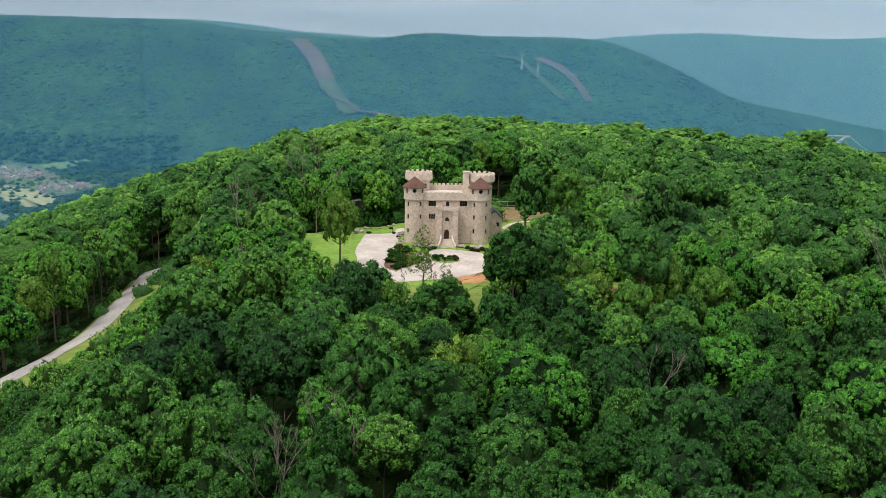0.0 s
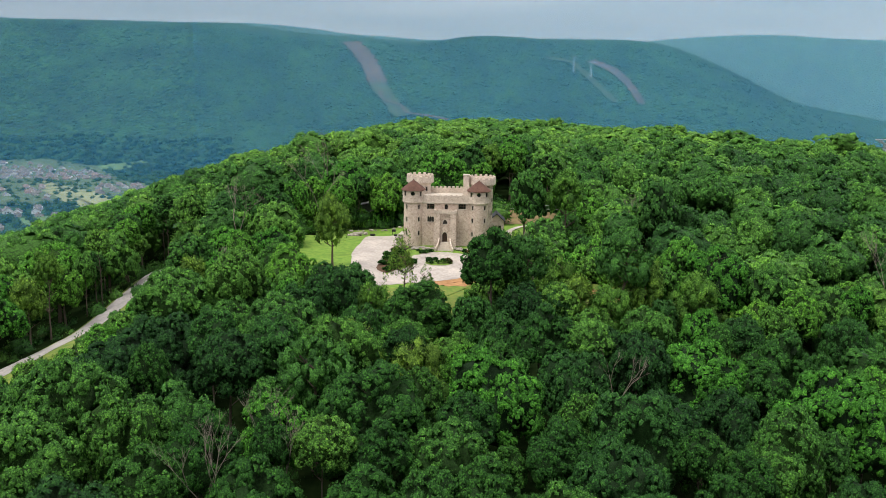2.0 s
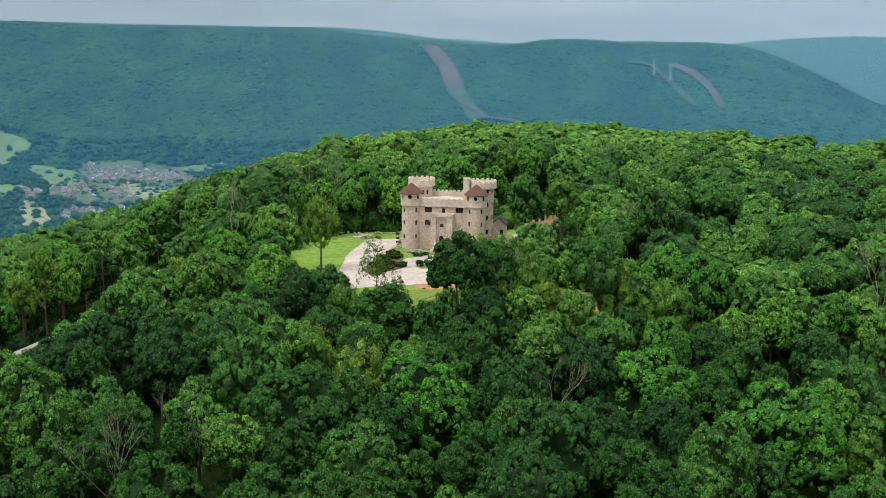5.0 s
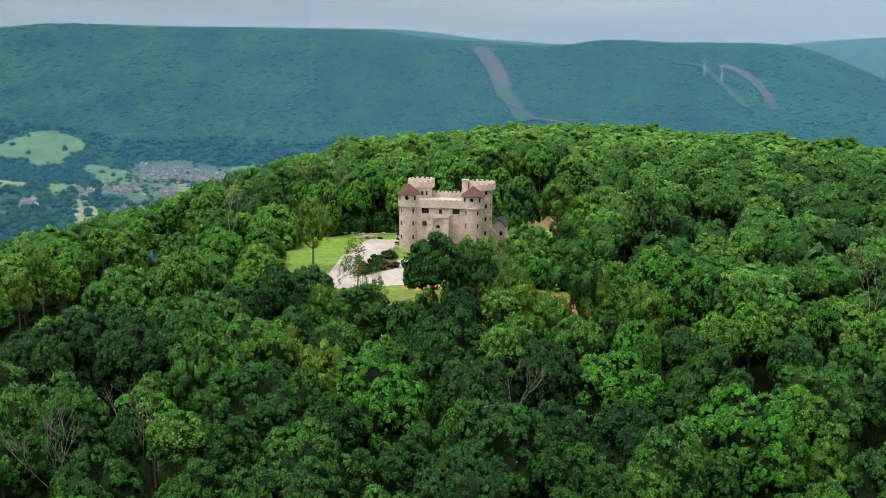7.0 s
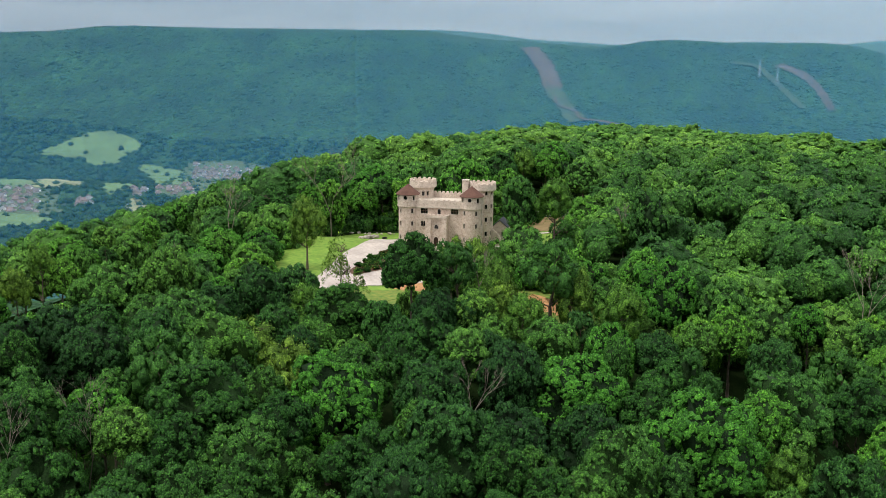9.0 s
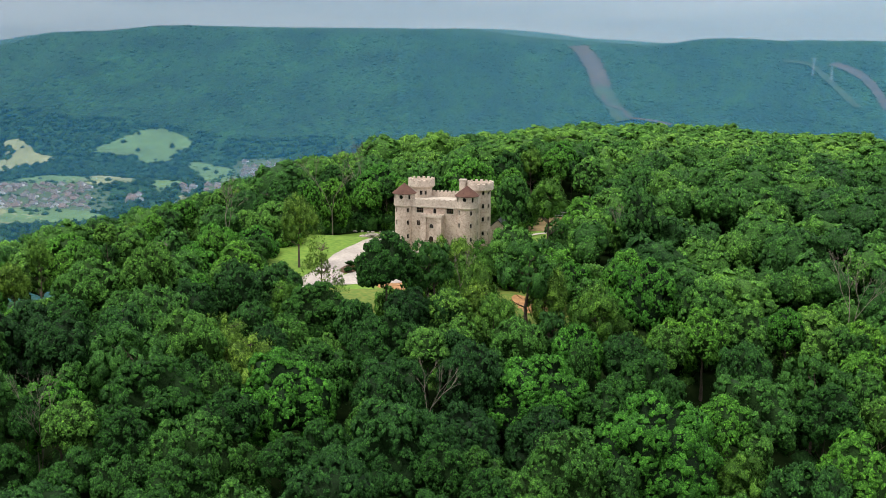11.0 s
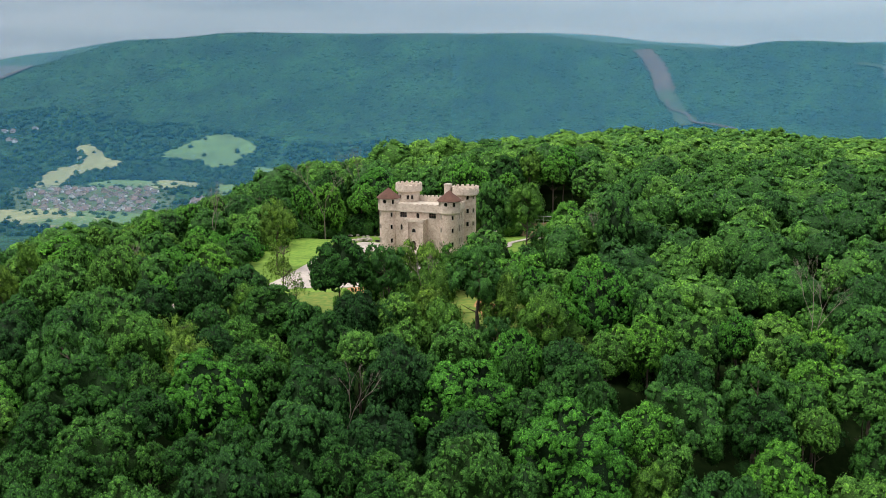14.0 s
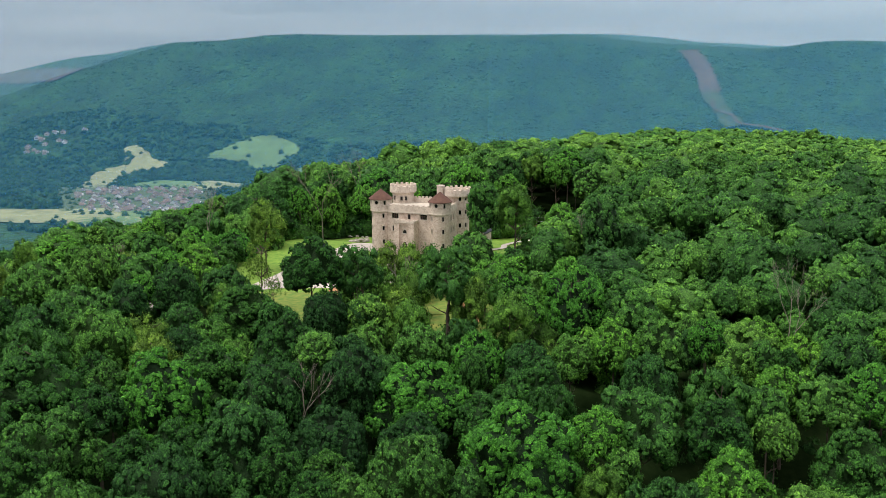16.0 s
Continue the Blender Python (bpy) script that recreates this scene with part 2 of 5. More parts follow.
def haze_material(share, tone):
    """A thin blue-tinted see-through sheet that stands in for haze in the air."""
    m, n, l, b = material("haze_sheet_tint", 1.0)
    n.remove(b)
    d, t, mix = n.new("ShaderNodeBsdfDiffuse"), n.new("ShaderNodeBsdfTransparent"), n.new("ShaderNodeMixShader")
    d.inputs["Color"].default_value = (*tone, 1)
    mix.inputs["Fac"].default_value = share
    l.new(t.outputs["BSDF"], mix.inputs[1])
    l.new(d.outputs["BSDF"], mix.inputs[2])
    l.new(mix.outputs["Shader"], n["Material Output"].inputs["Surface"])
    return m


# ---- the lie of the land ----
def smooth(a, b, v):
    t = np.clip((np.asarray(v, float) - a) / (b - a), 0, 1)
    return t * t * (3 - 2 * t)


ALONG = ((-400, -70), (-300, -48), (-200, -29), (-135, -16), (-100, -9), (-76, -3.2), (-64, -0.8), (-54, 0), (5, 0), (25, -1.2), (60, -2), (100, -4), (200, -9),
         (300, -16), (450, -28), (560, -31), (700, -56), (900, -115), (1300, -225), (1600, -275), (6000, -275))
AX, AZ = np.array([a for a, _ in ALONG], float), np.array([z for _, z in ALONG], float)


def land(x, y):
    """Height of the ground: castle ridge, valley, and the long mountain behind."""
    x, y = np.asarray(x, float), np.asarray(y, float)
    h = np.interp(y, AX, AZ)
    h = h - 0.05 * np.clip(x, -60, 70) * smooth(-45, -75, y)
    left = -44 + 4 * smooth(-5, -40, y)
    dl = np.maximum(0, left - x)
    h = h - 0.33 * np.minimum(dl, 40) - 0.37 * np.maximum(0, dl - 40)
    right = 74 + np.where(y > 0, 0.55 * y, 0.4 * y)
    dr = np.maximum(0, x - right)
    h = h - 0.32 * dr
    h = h - (0.075 * np.maximum(0, x - 40) + 0.33 * np.maximum(0, x - 172)) * smooth(150, 380, y) * smooth(640, 500, y)
    h = h - 1.6 * smooth(8, 24, y) * smooth(-8, -18, x) * smooth(90, 50, y)
    h = h + 0.9 * np.sin(x * 0.043 + 1.0) * np.sin(y * 0.037) * smooth(45, 90, np.hypot(x, y + 10))
    floor = -272 + 4 * np.sin(x * 0.0021 + 0.7) * np.sin(y * 0.0027)
    h = np.logaddexp(h / 14.0, floor / 14.0) * 14.0
    # the long mountain
    foot = 2000 + 0.10 * (x + 600) + 60 * np.sin(x * 0.004) - 160 * smooth(-700, 300, x)
    top = 35 + 50 * smooth(-300, -1200, x) - 6 * smooth(-50, 350, x) - 20 * smooth(-1500, -2100, x) + 6 * np.sin(x * 0.006) + 4 * np.sin(x * 0.0137 + 1)
    u = x - 0.10 * (y - 2600)
    end = (0.62 * smooth(1130, 520, u) + 0.38 * smooth(1900, 620, u)) * smooth(-4500, -2000, x)
    rise = smooth(0, 1, (y - foot) / 1150.0) * 0.5 + 0.5 * np.clip((y - foot) / 1000.0, 0, 1)
    gully = 10 * np.sin(x * 0.012 + 0.6 * np.sin(y * 0.004)) * np.sin(np.clip((y - foot) / 1000.0, 0, 1) * math.pi)
    h = h + (rise * (top + 275) + gully) * end
    # the ridge beyond it
    far = smooth(3300, 4500, y + 0.1 * x) * (top * 0 + 345 + 12 * np.sin(x * 0.0023) + 7 * np.sin(x * 0.005 + 2)) * (1 - end)
    return h + far


def ground_at(x, y):
    return float(land(x, y))


def axis(stops):
    """Coordinates with a step that changes from stretch to stretch."""
    out = [stops[0][0]]
    for (a, _), (b, step) in zip(stops, stops[1:]):
        n = max(1, round((b - a) / step))
        out += [a + (b - a) * (k + 1) / n for k in range(n)]
    return np.array(out)


def mesh_object(name, verts, faces, mats, parent=None, smooth_shade=False):
    me = bpy.data.meshes.new(name)
    me.from_pydata([tuple(v) for v in verts], [], faces)
    for m in mats if isinstance(mats, (list, tuple)) else [mats]:
        me.materials.append(m)
    if smooth_shade:
        me.polygons.foreach_set("use_smooth", np.ones(len(me.polygons), bool))
    ob = new(name, me)
    ob.parent = parent
    return ob


def grid_mesh(name, xs, ys, mats, pick):
    gx, gy = np.meshgrid(xs, ys)
    v = np.stack([gx, gy, land(gx, gy)], -1).reshape(-1, 3)
    nx, ny = len(xs), len(ys)
    i = (np.arange(ny - 1)[:, None] * nx + np.arange(nx - 1)[None, :]).reshape(-1)
    f = np.stack([i, i + 1, i + nx + 1, i + nx], -1)
    ob = mesh_object(name, v.tolist(), f.tolist(), mats, None, True)
    c = v[f].mean(1)
    ob.data.polygons.foreach_set("material_index", pick(c[:, 0], c[:, 1]).astype(np.int32))
    return ob


gx_axis = axis([(-5200, 0), (-2200, 90), (-500, 30), (-110, 12), (120, 3.0), (500, 14), (1500, 40), (5200, 100)])
gy_axis = axis([(-700, 0), (-180, 40), (120, 3.0), (700, 14), (1300, 40), (3400, 26), (4900, 90)])
ground = grid_mesh("ground", gx_axis, gy_axis, [M_FLOOR, M_FARWOOD],
                   lambda x, y: ((np.hypot(x, y * 0.75) > 600) | (land(x, y) < -70)) * 1)
tagged(ground, "wooded ridge, valley and long mountain under dense forest", "ground", kind="structure")


# ---- shapes ----
def catmull(points, closed, steps):
    pts = [np.array(p, float) for p in points]
    n, out = len(pts), []
    for k in range(n if closed else n - 1):
        p = [pts[(k + j) % n] if closed else pts[min(max(k + j, 0), n - 1)] for j in (-1, 0, 1, 2)]
        for s in range(steps):
            t = s / steps
            out.append(0.5 * (2 * p[1] + (p[2] - p[0]) * t + (2 * p[0] - 5 * p[1] + 4 * p[2] - p[3]) * t * t + (3 * p[1] - p[0] - 3 * p[2] + p[3]) * t ** 3))
    if not closed:
        out.append(pts[-1])
    return out


def drape(name, outline, mat, lift, label, category, rings=10, steps=8, rag=0.0, parent=None):
    """A sheet with a rounded outline, laid on the land."""
    rng = np.random.default_rng(len(name) * 7 + int(abs(outline[0][0] * 3)))
    edge = catmull(outline, True, steps)
    edge = [e + rng.normal(0, rag, 2) if rag else e for e in edge]
    c = np.mean(edge, 0)
    n = len(edge)
    verts, faces = [(c[0], c[1], 0)], []
    for r in range(1, rings + 1):
        for e in edge:
            p = c + (e - c) * r / rings
            verts.append((p[0], p[1], 0))
    for k in range(n):
        faces.append((0, 1 + k, 1 + (k + 1) % n))
        for r in range(rings - 1):
            a, b = 1 + r * n + k, 1 + r * n + (k + 1) % n
            faces.append((a, a + n, b + n, b))
    v = np.array(verts)
    v[:, 2] = land(v[:, 0], v[:, 1]) + lift
    ob = mesh_object(name, v.tolist(), faces, mat, parent, True)
    return tagged(ob, label, category, kind="structure")


def strip(name, line, width, mat, lift, label, category, steps=8):
    """A band along a curve, laid on the land."""
    mid = catmull(line, False, steps)
    w = width if callable(width) else (lambda u: width)
    verts, faces, cols = [], [], 4
    for k, p in enumerate(mid):
        d = mid[min(k + 1, len(mid) - 1)] - mid[max(k - 1, 0)]
        nrm = np.array([-d[1], d[0]]) / (np.hypot(*d) + 1e-9)
        for j in range(cols + 1):
            q = p + nrm * w(k / (len(mid) - 1)) * (j / cols - 0.5)
            verts.append((q[0], q[1], ground_at(*q) + lift))
    for k in range(len(mid) - 1):
        for j in range(cols):
            a = k * (cols + 1) + j
            faces.append((a, a + 1, a + cols + 2, a + cols + 1))
    ob = mesh_object(name, verts, faces, mat, None, True)
    return tagged(ob, label, category, kind="structure")


def haze_sheet(radius, share, tone):
    """A tinted upright sheet round the ridge, added to stand in for summer haze."""
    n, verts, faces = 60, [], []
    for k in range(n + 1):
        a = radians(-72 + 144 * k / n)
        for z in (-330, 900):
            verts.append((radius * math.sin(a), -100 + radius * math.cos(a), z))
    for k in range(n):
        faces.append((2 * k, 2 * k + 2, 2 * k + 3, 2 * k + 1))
    return tagged(mesh_object("haze", verts, faces, haze_material(share, tone), None, True), "thin bluish sheet standing in for summer haze over the valley", "haze", kind="structure")


# three tinted sheets, one behind another, imitate haze growing with distance
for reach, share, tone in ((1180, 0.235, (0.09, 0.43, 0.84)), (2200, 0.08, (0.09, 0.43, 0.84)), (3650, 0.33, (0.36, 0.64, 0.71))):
    haze_sheet(reach, share, tone)


# ---- clearing, drive and road ----
lawn = drape("lawn", [(-22, 33), (-32, 26), (-38, 8), (-38, -20), (-31, -42), (-22, -56), (-8, -68), (5, -66), (12, -46), (14, -22), (19, -8), (26, 8), (34, 30), (24, 44), (6, 30), (-8, 34)],
             M_GRASS, 0.08, "mown green lawn round the castle", "lawn", 16, 8, 0.35)
verge = drape("rough_verge", [(-11, -46), (-1, -42), (8, -38), (11, -47), (8, -60), (-2, -69), (-11, -62)], M_ROUGHGRASS, 0.105, "rough yellowed grass on the slope below the drive", "grass", 8, 8, 0.4)
clay = drape("clay_bank", [(-1, -37.5), (4, -34), (8, -31), (10, -35), (7, -40), (1, -41)], M_CLAY, 0.125, "bare orange clay bank beside the drive", "soil", 6, 8, 0.3)
apron = drape("gravel_apron", [(-17.0, 16), (-19.6, 11.5), (-20.4, 2), (-20.6, -12), (-12.6, -12), (-11.6, -4), (-11.4, 4), (-10.6, 13), (-10.2, 23), (-12.2, 25.5), (-13.6, 17)], M_GRAVEL, 0.14, "pale gravel parking apron beside the castle", "drive", 12, 8, 0.03)
ramp_ = drape("gravel_ramp", [(-20.6, -9), (-20.3, -20), (-19.2, -31), (-18.2, -43), (-11, -41.5), (-11.2, -33), (-12.9, -25), (-12.4, -9)], M_GRAVEL, 0.15, "pale gravel drive leading up to the apron", "drive", 12, 8, 0.03)
loop = drape("gravel_drive", [(-12, -41), (-11, -32), (-7.2, -21), (-7.4, -14), (-1.5, -8.5), (4, -9.5), (9, -13), (11, -21), (8, -30), (2, -36), (-5, -39)], M_GRAVEL, 0.16, "pale gravel turning circle before the castle door", "drive", 12, 8, 0.12)
glade = drape("glade_grass", [(21, -33), (30, -34), (40, -42), (47, -51), (44, -59), (33, -60), (24, -54), (19, -44)], M_ROUGHGRASS, 0.13, "rough yellowed grass in a glade below the castle", "grass", 8, 8, 0.5)
slope_clay = drape("clay_slope", [(28, -38), (32, -41), (36, -46), (38, -51), (34, -51), (30, -46)], M_CLAY, 0.2, "bare orange clay slope among the trees", "soil", 6, 6, 0.4)
lane = strip("gravel_lane", [(-13, -40), (-19.5, -45.5), (-24, -54), (-27.5, -66)], 5.0, M_GRAVEL, 0.17, "gravel lane from the road to the castle", "lane")
BED = [(-14, -27), (-11.6, -30.6), (-8.4, -26.5), (-6, -22.3), (-6.8, -17), (-8, -12.5), (-10, -6.2), (-11.4, -5.4), (-12.4, -12), (-13.4, -20)]
bed = drape("mulch_bed", BED, M_MULCH, 0.24, "brown mulched bed with weeds beside the drive", "flower bed", 6, 8, 0.08)
island = drape("island_bed", [(-3.6, -20), (-1, -17.6), (1.6, -18), (2.6, -20.2), (1, -22.4), (-2, -22.6)], M_GRASS, 0.24, "planted island in the gravel circle", "flower bed", 5, 8, 0.1)
road = strip("road", [(-116, -94), (-98, -82), (-86, -74), (-79, -69), (-74.6, -65.2), (-72, -58.5), (-71.2, -47), (-71.5, -30), (-71.8, -15), (-72.5, 0), (-76, 24)], 5.4, M_ROAD, 0.14, "pale worn country road through the woods", "road")
verge_road = strip("road_verge", [(-116, -97), (-97, -85), (-85, -77), (-77, -71.5), (-72, -66), (-69.8, -57), (-69.2, -45), (-69.5, -30), (-69.8, -15), (-71, 0)], 11.0, M_ROUGHGRASS, 0.06, "grassy verge along the road", "grass")

CLEAR = [(-22, 37), (-35, 29), (-40, 8), (-38, -16), (-30, -36), (-20, -50), (-10, -64), (3, -66), (8, -54), (11, -34), (22, -22), (27, -8), (30, 10), (34, 34), (40, 62), (12, 66), (12, 34), (-8, 37)]
ROADLINE = [(-116, -94), (-98, -82), (-86, -74), (-79, -69), (-74.6, -65.2), (-72, -58.5), (-71.2, -47), (-71.5, -30), (-71.8, -15), (-72.5, 0), (-76, 24)]
GLADE = [(22, -34), (31, -37), (41, -44), (47, -52), (43, -58), (31, -57), (22, -50)]
LANELINE = [(-13, -40), (-19.5, -45.5), (-24, -54), (-27.5, -66)]

VERGELINE = [(-68, -64), (-66.8, -45), (-67.5, -28)]


def inside(poly, x, y):
    hit = False
    for (x0, y0), (x1, y1) in zip(poly, poly[1:] + poly[:1]):
        if (y0 > y) != (y1 > y) and x < x0 + (y - y0) / (y1 - y0) * (x1 - x0):
            hit = not hit
    return hit


def near_line(line, x, y):
    best = 1e9
    for (x0, y0), (x1, y1) in zip(line, line[1:]):
        t = max(0, min(1, ((x - x0) * (x1 - x0) + (y - y0) * (y1 - y0)) / ((x1 - x0) ** 2 + (y1 - y0) ** 2)))
        best = min(best, math.hypot(x - x0 - t * (x1 - x0), y - y0 - t * (y1 - y0)))
    return best


def free(x, y, r=0.0):
    return not inside(CLEAR, x, y) and not inside(GLADE, x, y) and near_line(ROADLINE, x, y) > 3.0 + 0.75 * r and near_line(VERGELINE, x, y) > 3.6 and near_line(LANELINE, x, y) > 3.0


# ---- trees ----
def unit(v):
    return v / (np.linalg.norm(v, axis=-1, keepdims=True) + 1e-9)


def crown_arrays(seed, radius, height, clumps, leaves, size, puff=1.0, airy=0.0, fine=3, pack=0.93, knobs=0):
    """A dome of rounded leafy clumps with its base at z = 0: sprays and leaves with their faces and the way each leans, and the packed mass behind them."""
    rng = np.random.default_rng(seed)
    k = np.arange(clumps)
    z = 1 - 1.40 * (k + 0.5) / clumps
    a = k * 2.39996 + rng.uniform(0, 6.28)
    d = np.stack([np.sqrt(1 - z * z) * np.cos(a), np.sqrt(1 - z * z) * np.sin(a), z], -1)
    d = unit(d + rng.normal(0, 0.7 / math.sqrt(clumps), (clumps, 3)))
    lobes = unit(rng.normal(size=(7, 3)) + np.array([0, 0, 0.4]))
    swell = np.exp((np.max(d @ lobes.T, axis=1) - 1) / 0.10)
    reach = (0.70 + 0.17 * swell) * rng.uniform(0.88, 1.10, clumps)
    if airy:
        reach = reach * rng.uniform(1 - airy, 1.0, clumps)
    half = np.array([radius, radius, height * 0.55])
    centre = d * reach[:, None] * half
    cr = puff * 0.56 * math.sqrt(2 * math.pi * radius * (radius + height) * 0.5 / clumps) * rng.uniform(0.72, 1.28, clumps)
    # each clump is knobbled by small sprays, each a ragged cap of leaves
    bud = unit(rng.normal(size=(clumps, max(knobs, 12), 3)) + 0.8 * d[:, None, :] + np.array([0, 0, 0.35]))
    size_of = 1.34 / math.sqrt(knobs) if knobs else 0.30
    owner = np.repeat(np.arange(clumps), knobs)
    way = bud[:, :knobs].reshape(-1, 3) if knobs else np.zeros((0, 3))
    seat = centre[owner] + way * (cr[owner] * 0.80)[:, None]
    rim = (cr[owner] * size_of * rng.uniform(0.75, 1.3, len(owner)))[:, None]
    top = unit(way + np.array([0, 0, 0.45]) + rng.normal(0, 0.15, (len(owner), 3)))
    side = unit(np.cross(top, rng.normal(size=(len(owner), 3))))
    other = np.cross(top, side)
    ring = [seat + top * rim * 0.95]
    lean = [unit(top + rng.normal(0, 0.1, top.shape))]
    for j in range(4):
        a = j * math.pi * 0.5 + rng.uniform(-0.35, 0.35, (len(owner), 1))
        o = side * np.cos(a) + other * np.sin(a)
        ring.append(seat + rim * (o * rng.uniform(0.7, 1.45, (len(owner), 1)) + top * rng.uniform(-0.4, 0.35, (len(owner), 1))))
        lean.append(unit(o + 0.45 * top))
    caps, lean_caps = np.stack(ring, 1).reshape(-1, 3), np.stack(lean, 1).reshape(-1, 3)
    fan = np.array([(0, 1 + j, 1 + (j + 1) % 4) for j in range(4)])
    caps_f = (np.arange(len(owner))[:, None, None] * 5 + fan[None]).reshape(-1, 3)
    # single leaves round the sprays
    which = rng.choice(clumps, leaves, p=cr ** 2 / (cr ** 2).sum())
    spray = bud[which, rng.integers(0, bud.shape[1], leaves)]
    out = unit(rng.normal(size=(leaves, 3)) + 0.7 * spray + np.array([0, 0, 0.5]))
    pos = centre[which] + spray * (cr[which] * 0.80)[:, None] + out * (cr[which] * (size_of + 0.05) * rng.uniform(0.75, 1.5, leaves))[:, None]
    nrm = unit(out + rng.normal(0, 0.75 if airy else 0.5, (leaves, 3)))
    u = unit(np.cross(nrm, rng.normal(size=(leaves, 3))))
    w = np.cross(nrm, u)
    s = size * rng.uniform(0.6, 1.3, leaves)[:, None]
    tri = np.stack([pos + u * s * 0.62, pos - u * s * 0.35 + w * s * 0.5, pos - u * s * 0.35 - w * s * 0.5], 1).reshape(-1, 3)
    soft = unit(out + 0.3 * spray + rng.normal(0, 0.28, (leaves, 3)))
    v = np.concatenate([caps, tri])
    vf = np.concatenate([caps_f, np.arange(len(tri)).reshape(-1, 3) + len(caps)])
    leant = np.concatenate([lean_caps, np.repeat(soft, 3, axis=0)])
    # the mass: the outer skin of the clumps, seen from the crown's middle
    bm = bmesh.new()
    bmesh.ops.create_icosphere(bm, subdivisions=fine, radius=1.0)
    e = unit(np.array([p.co[:] for p in bm.verts]))
    f = np.array([[p.index for p in face.verts] for face in bm.faces])
    bm.free()
    along = e @ centre.T
    gap = (centre ** 2).sum(1)[None, :] - along ** 2
    q = (cr * pack)[None, :] ** 2 - gap
    skin = np.where((q > 0) & (along > 0), along + np.sqrt(np.maximum(q, 0)), 0).max(1)
    inner = 0.42 / np.sqrt((e[:, 0] / radius) ** 2 + (e[:, 1] / radius) ** 2 + (e[:, 2] / (height * 0.5)) ** 2)
    mv = e * np.maximum(skin, inner)[:, None]
    f = f[e[f].mean(1)[:, 2] > -0.55]
    n = np.zeros_like(mv)
    fn = np.cross(mv[f[:, 1]] - mv[f[:, 0]], mv[f[:, 2]] - mv[f[:, 0]])
    for c in range(3):
        np.add.at(n, f[:, c], fn)
    lo, hi = np.percentile(v[:, 2], 0.5), np.percentile(v[:, 2], 99.7)
    for g in (v, mv):
        g[:, 2] = (g[:, 2] - lo) / (hi - lo) * height
    return v, vf, leant, (mv, f, unit(n))


def limb(bm, a, b, ra, rb, sides=6):
    a, b = Vector(a), Vector(b)
    q = (b - a).to_track_quat("Z", "Y")
    ring = []
    for p, r in ((a, ra), (b, rb)):
        ring.append([bm.verts.new(p + q @ Vector((r * math.cos(2 * math.pi * k / sides), r * math.sin(2 * math.pi * k / sides), 0))) for k in range(sides)])
    for k in range(sides):
        bm.faces.new((ring[0][k], ring[0][(k + 1) % sides], ring[1][(k + 1) % sides], ring[1][k]))


def trunk_mesh(name, seed, height, radius, spread, limbs, mat, fork=0.45):
    rng = random.Random(seed)
    bm = bmesh.new()
    p, r = Vector((0, 0, -0.8)), radius * 1.25
    n = 5
    joints = []
    for k in range(n):
        q = Vector((rng.uniform(-0.25, 0.25) * k * 0.5, rng.uniform(-0.25, 0.25) * k * 0.5, height * 0.86 * (k + 1) / n))
        r2 = radius * (1 - 0.8 * (k + 1) / n)
        limb(bm, p, q, r, r2, 7)
        joints.append((q, r2))
        p, r = q, r2
    for k in range(limbs):
        j, jr = joints[rng.randrange(1, n)]
        a = 2 * math.pi * (k + rng.random() * 0.7) / limbs
        l = spread * rng.uniform(0.55, 0.95)
        mid = j + Vector((math.cos(a) * l * 0.5, math.sin(a) * l * 0.5, l * rng.uniform(0.25, 0.5)))
        tip = mid + Vector((math.cos(a + rng.uniform(-0.5, 0.5)) * l * 0.5, math.sin(a) * l * 0.5, l * rng.uniform(0.2, 0.5)))
        limb(bm, j, mid, max(0.07, jr * 0.6), 0.06, 5)
        limb(bm, mid, tip, 0.06, 0.02, 5)
        for _ in range(2):
            b = rng.uniform(0, 6.3)
            limb(bm, mid, mid + Vector((math.cos(b) * l * 0.35, math.sin(b) * l * 0.35, l * 0.3)), 0.06, 0.02, 4)
    me = bpy.data.meshes.new(name)
    bm.to_mesh(me)
    bm.free()
    me.materials.append(mat)
    return me


def crown_mesh(name, v, vf, lean, mass, mats):
    faces = vf.tolist()
    leaves = len(faces)
    if mass is not None:
        faces += (mass[1] + len(v)).tolist()
        lean = np.concatenate([lean, mass[2]])
        v = np.concatenate([v, mass[0]])
    me = bpy.data.meshes.new(name)
    me.from_pydata(v.tolist(), [], faces)
    for k in mats:
        me.materials.append(k)
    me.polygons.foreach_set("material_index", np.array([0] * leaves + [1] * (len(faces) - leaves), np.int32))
    me.polygons.foreach_set("use_smooth", np.ones(len(faces), bool))
    me.normals_split_custom_set_from_vertices(lean.tolist())
    return me


def tree_thing(seed, radius, crown_h, total, mats, clumps, leaves, size, label, limbs=6, puff=1.0, trunk_r=0.3, airy=0.0, fine=3, knobs=0):
    """One tree at the origin: trunk with limbs, and a leafy crown that hangs from its own top."""
    root = new("tree", None)
    t = new("trunk", trunk_mesh("trunk", seed, total * 0.86, trunk_r, radius * (0.75 if airy else 0.45), limbs, M_BARK))
    t.parent = root
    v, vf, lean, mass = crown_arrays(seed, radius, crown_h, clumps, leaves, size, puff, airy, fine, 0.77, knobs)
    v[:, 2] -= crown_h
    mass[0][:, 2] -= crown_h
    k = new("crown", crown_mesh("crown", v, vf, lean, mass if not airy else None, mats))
    k.parent = root
    root["radius"], root["total"] = radius, total
    return tagged(root, label, "tree", "woodland trees")


OAK = "full-crowned broadleaf tree in early summer green"
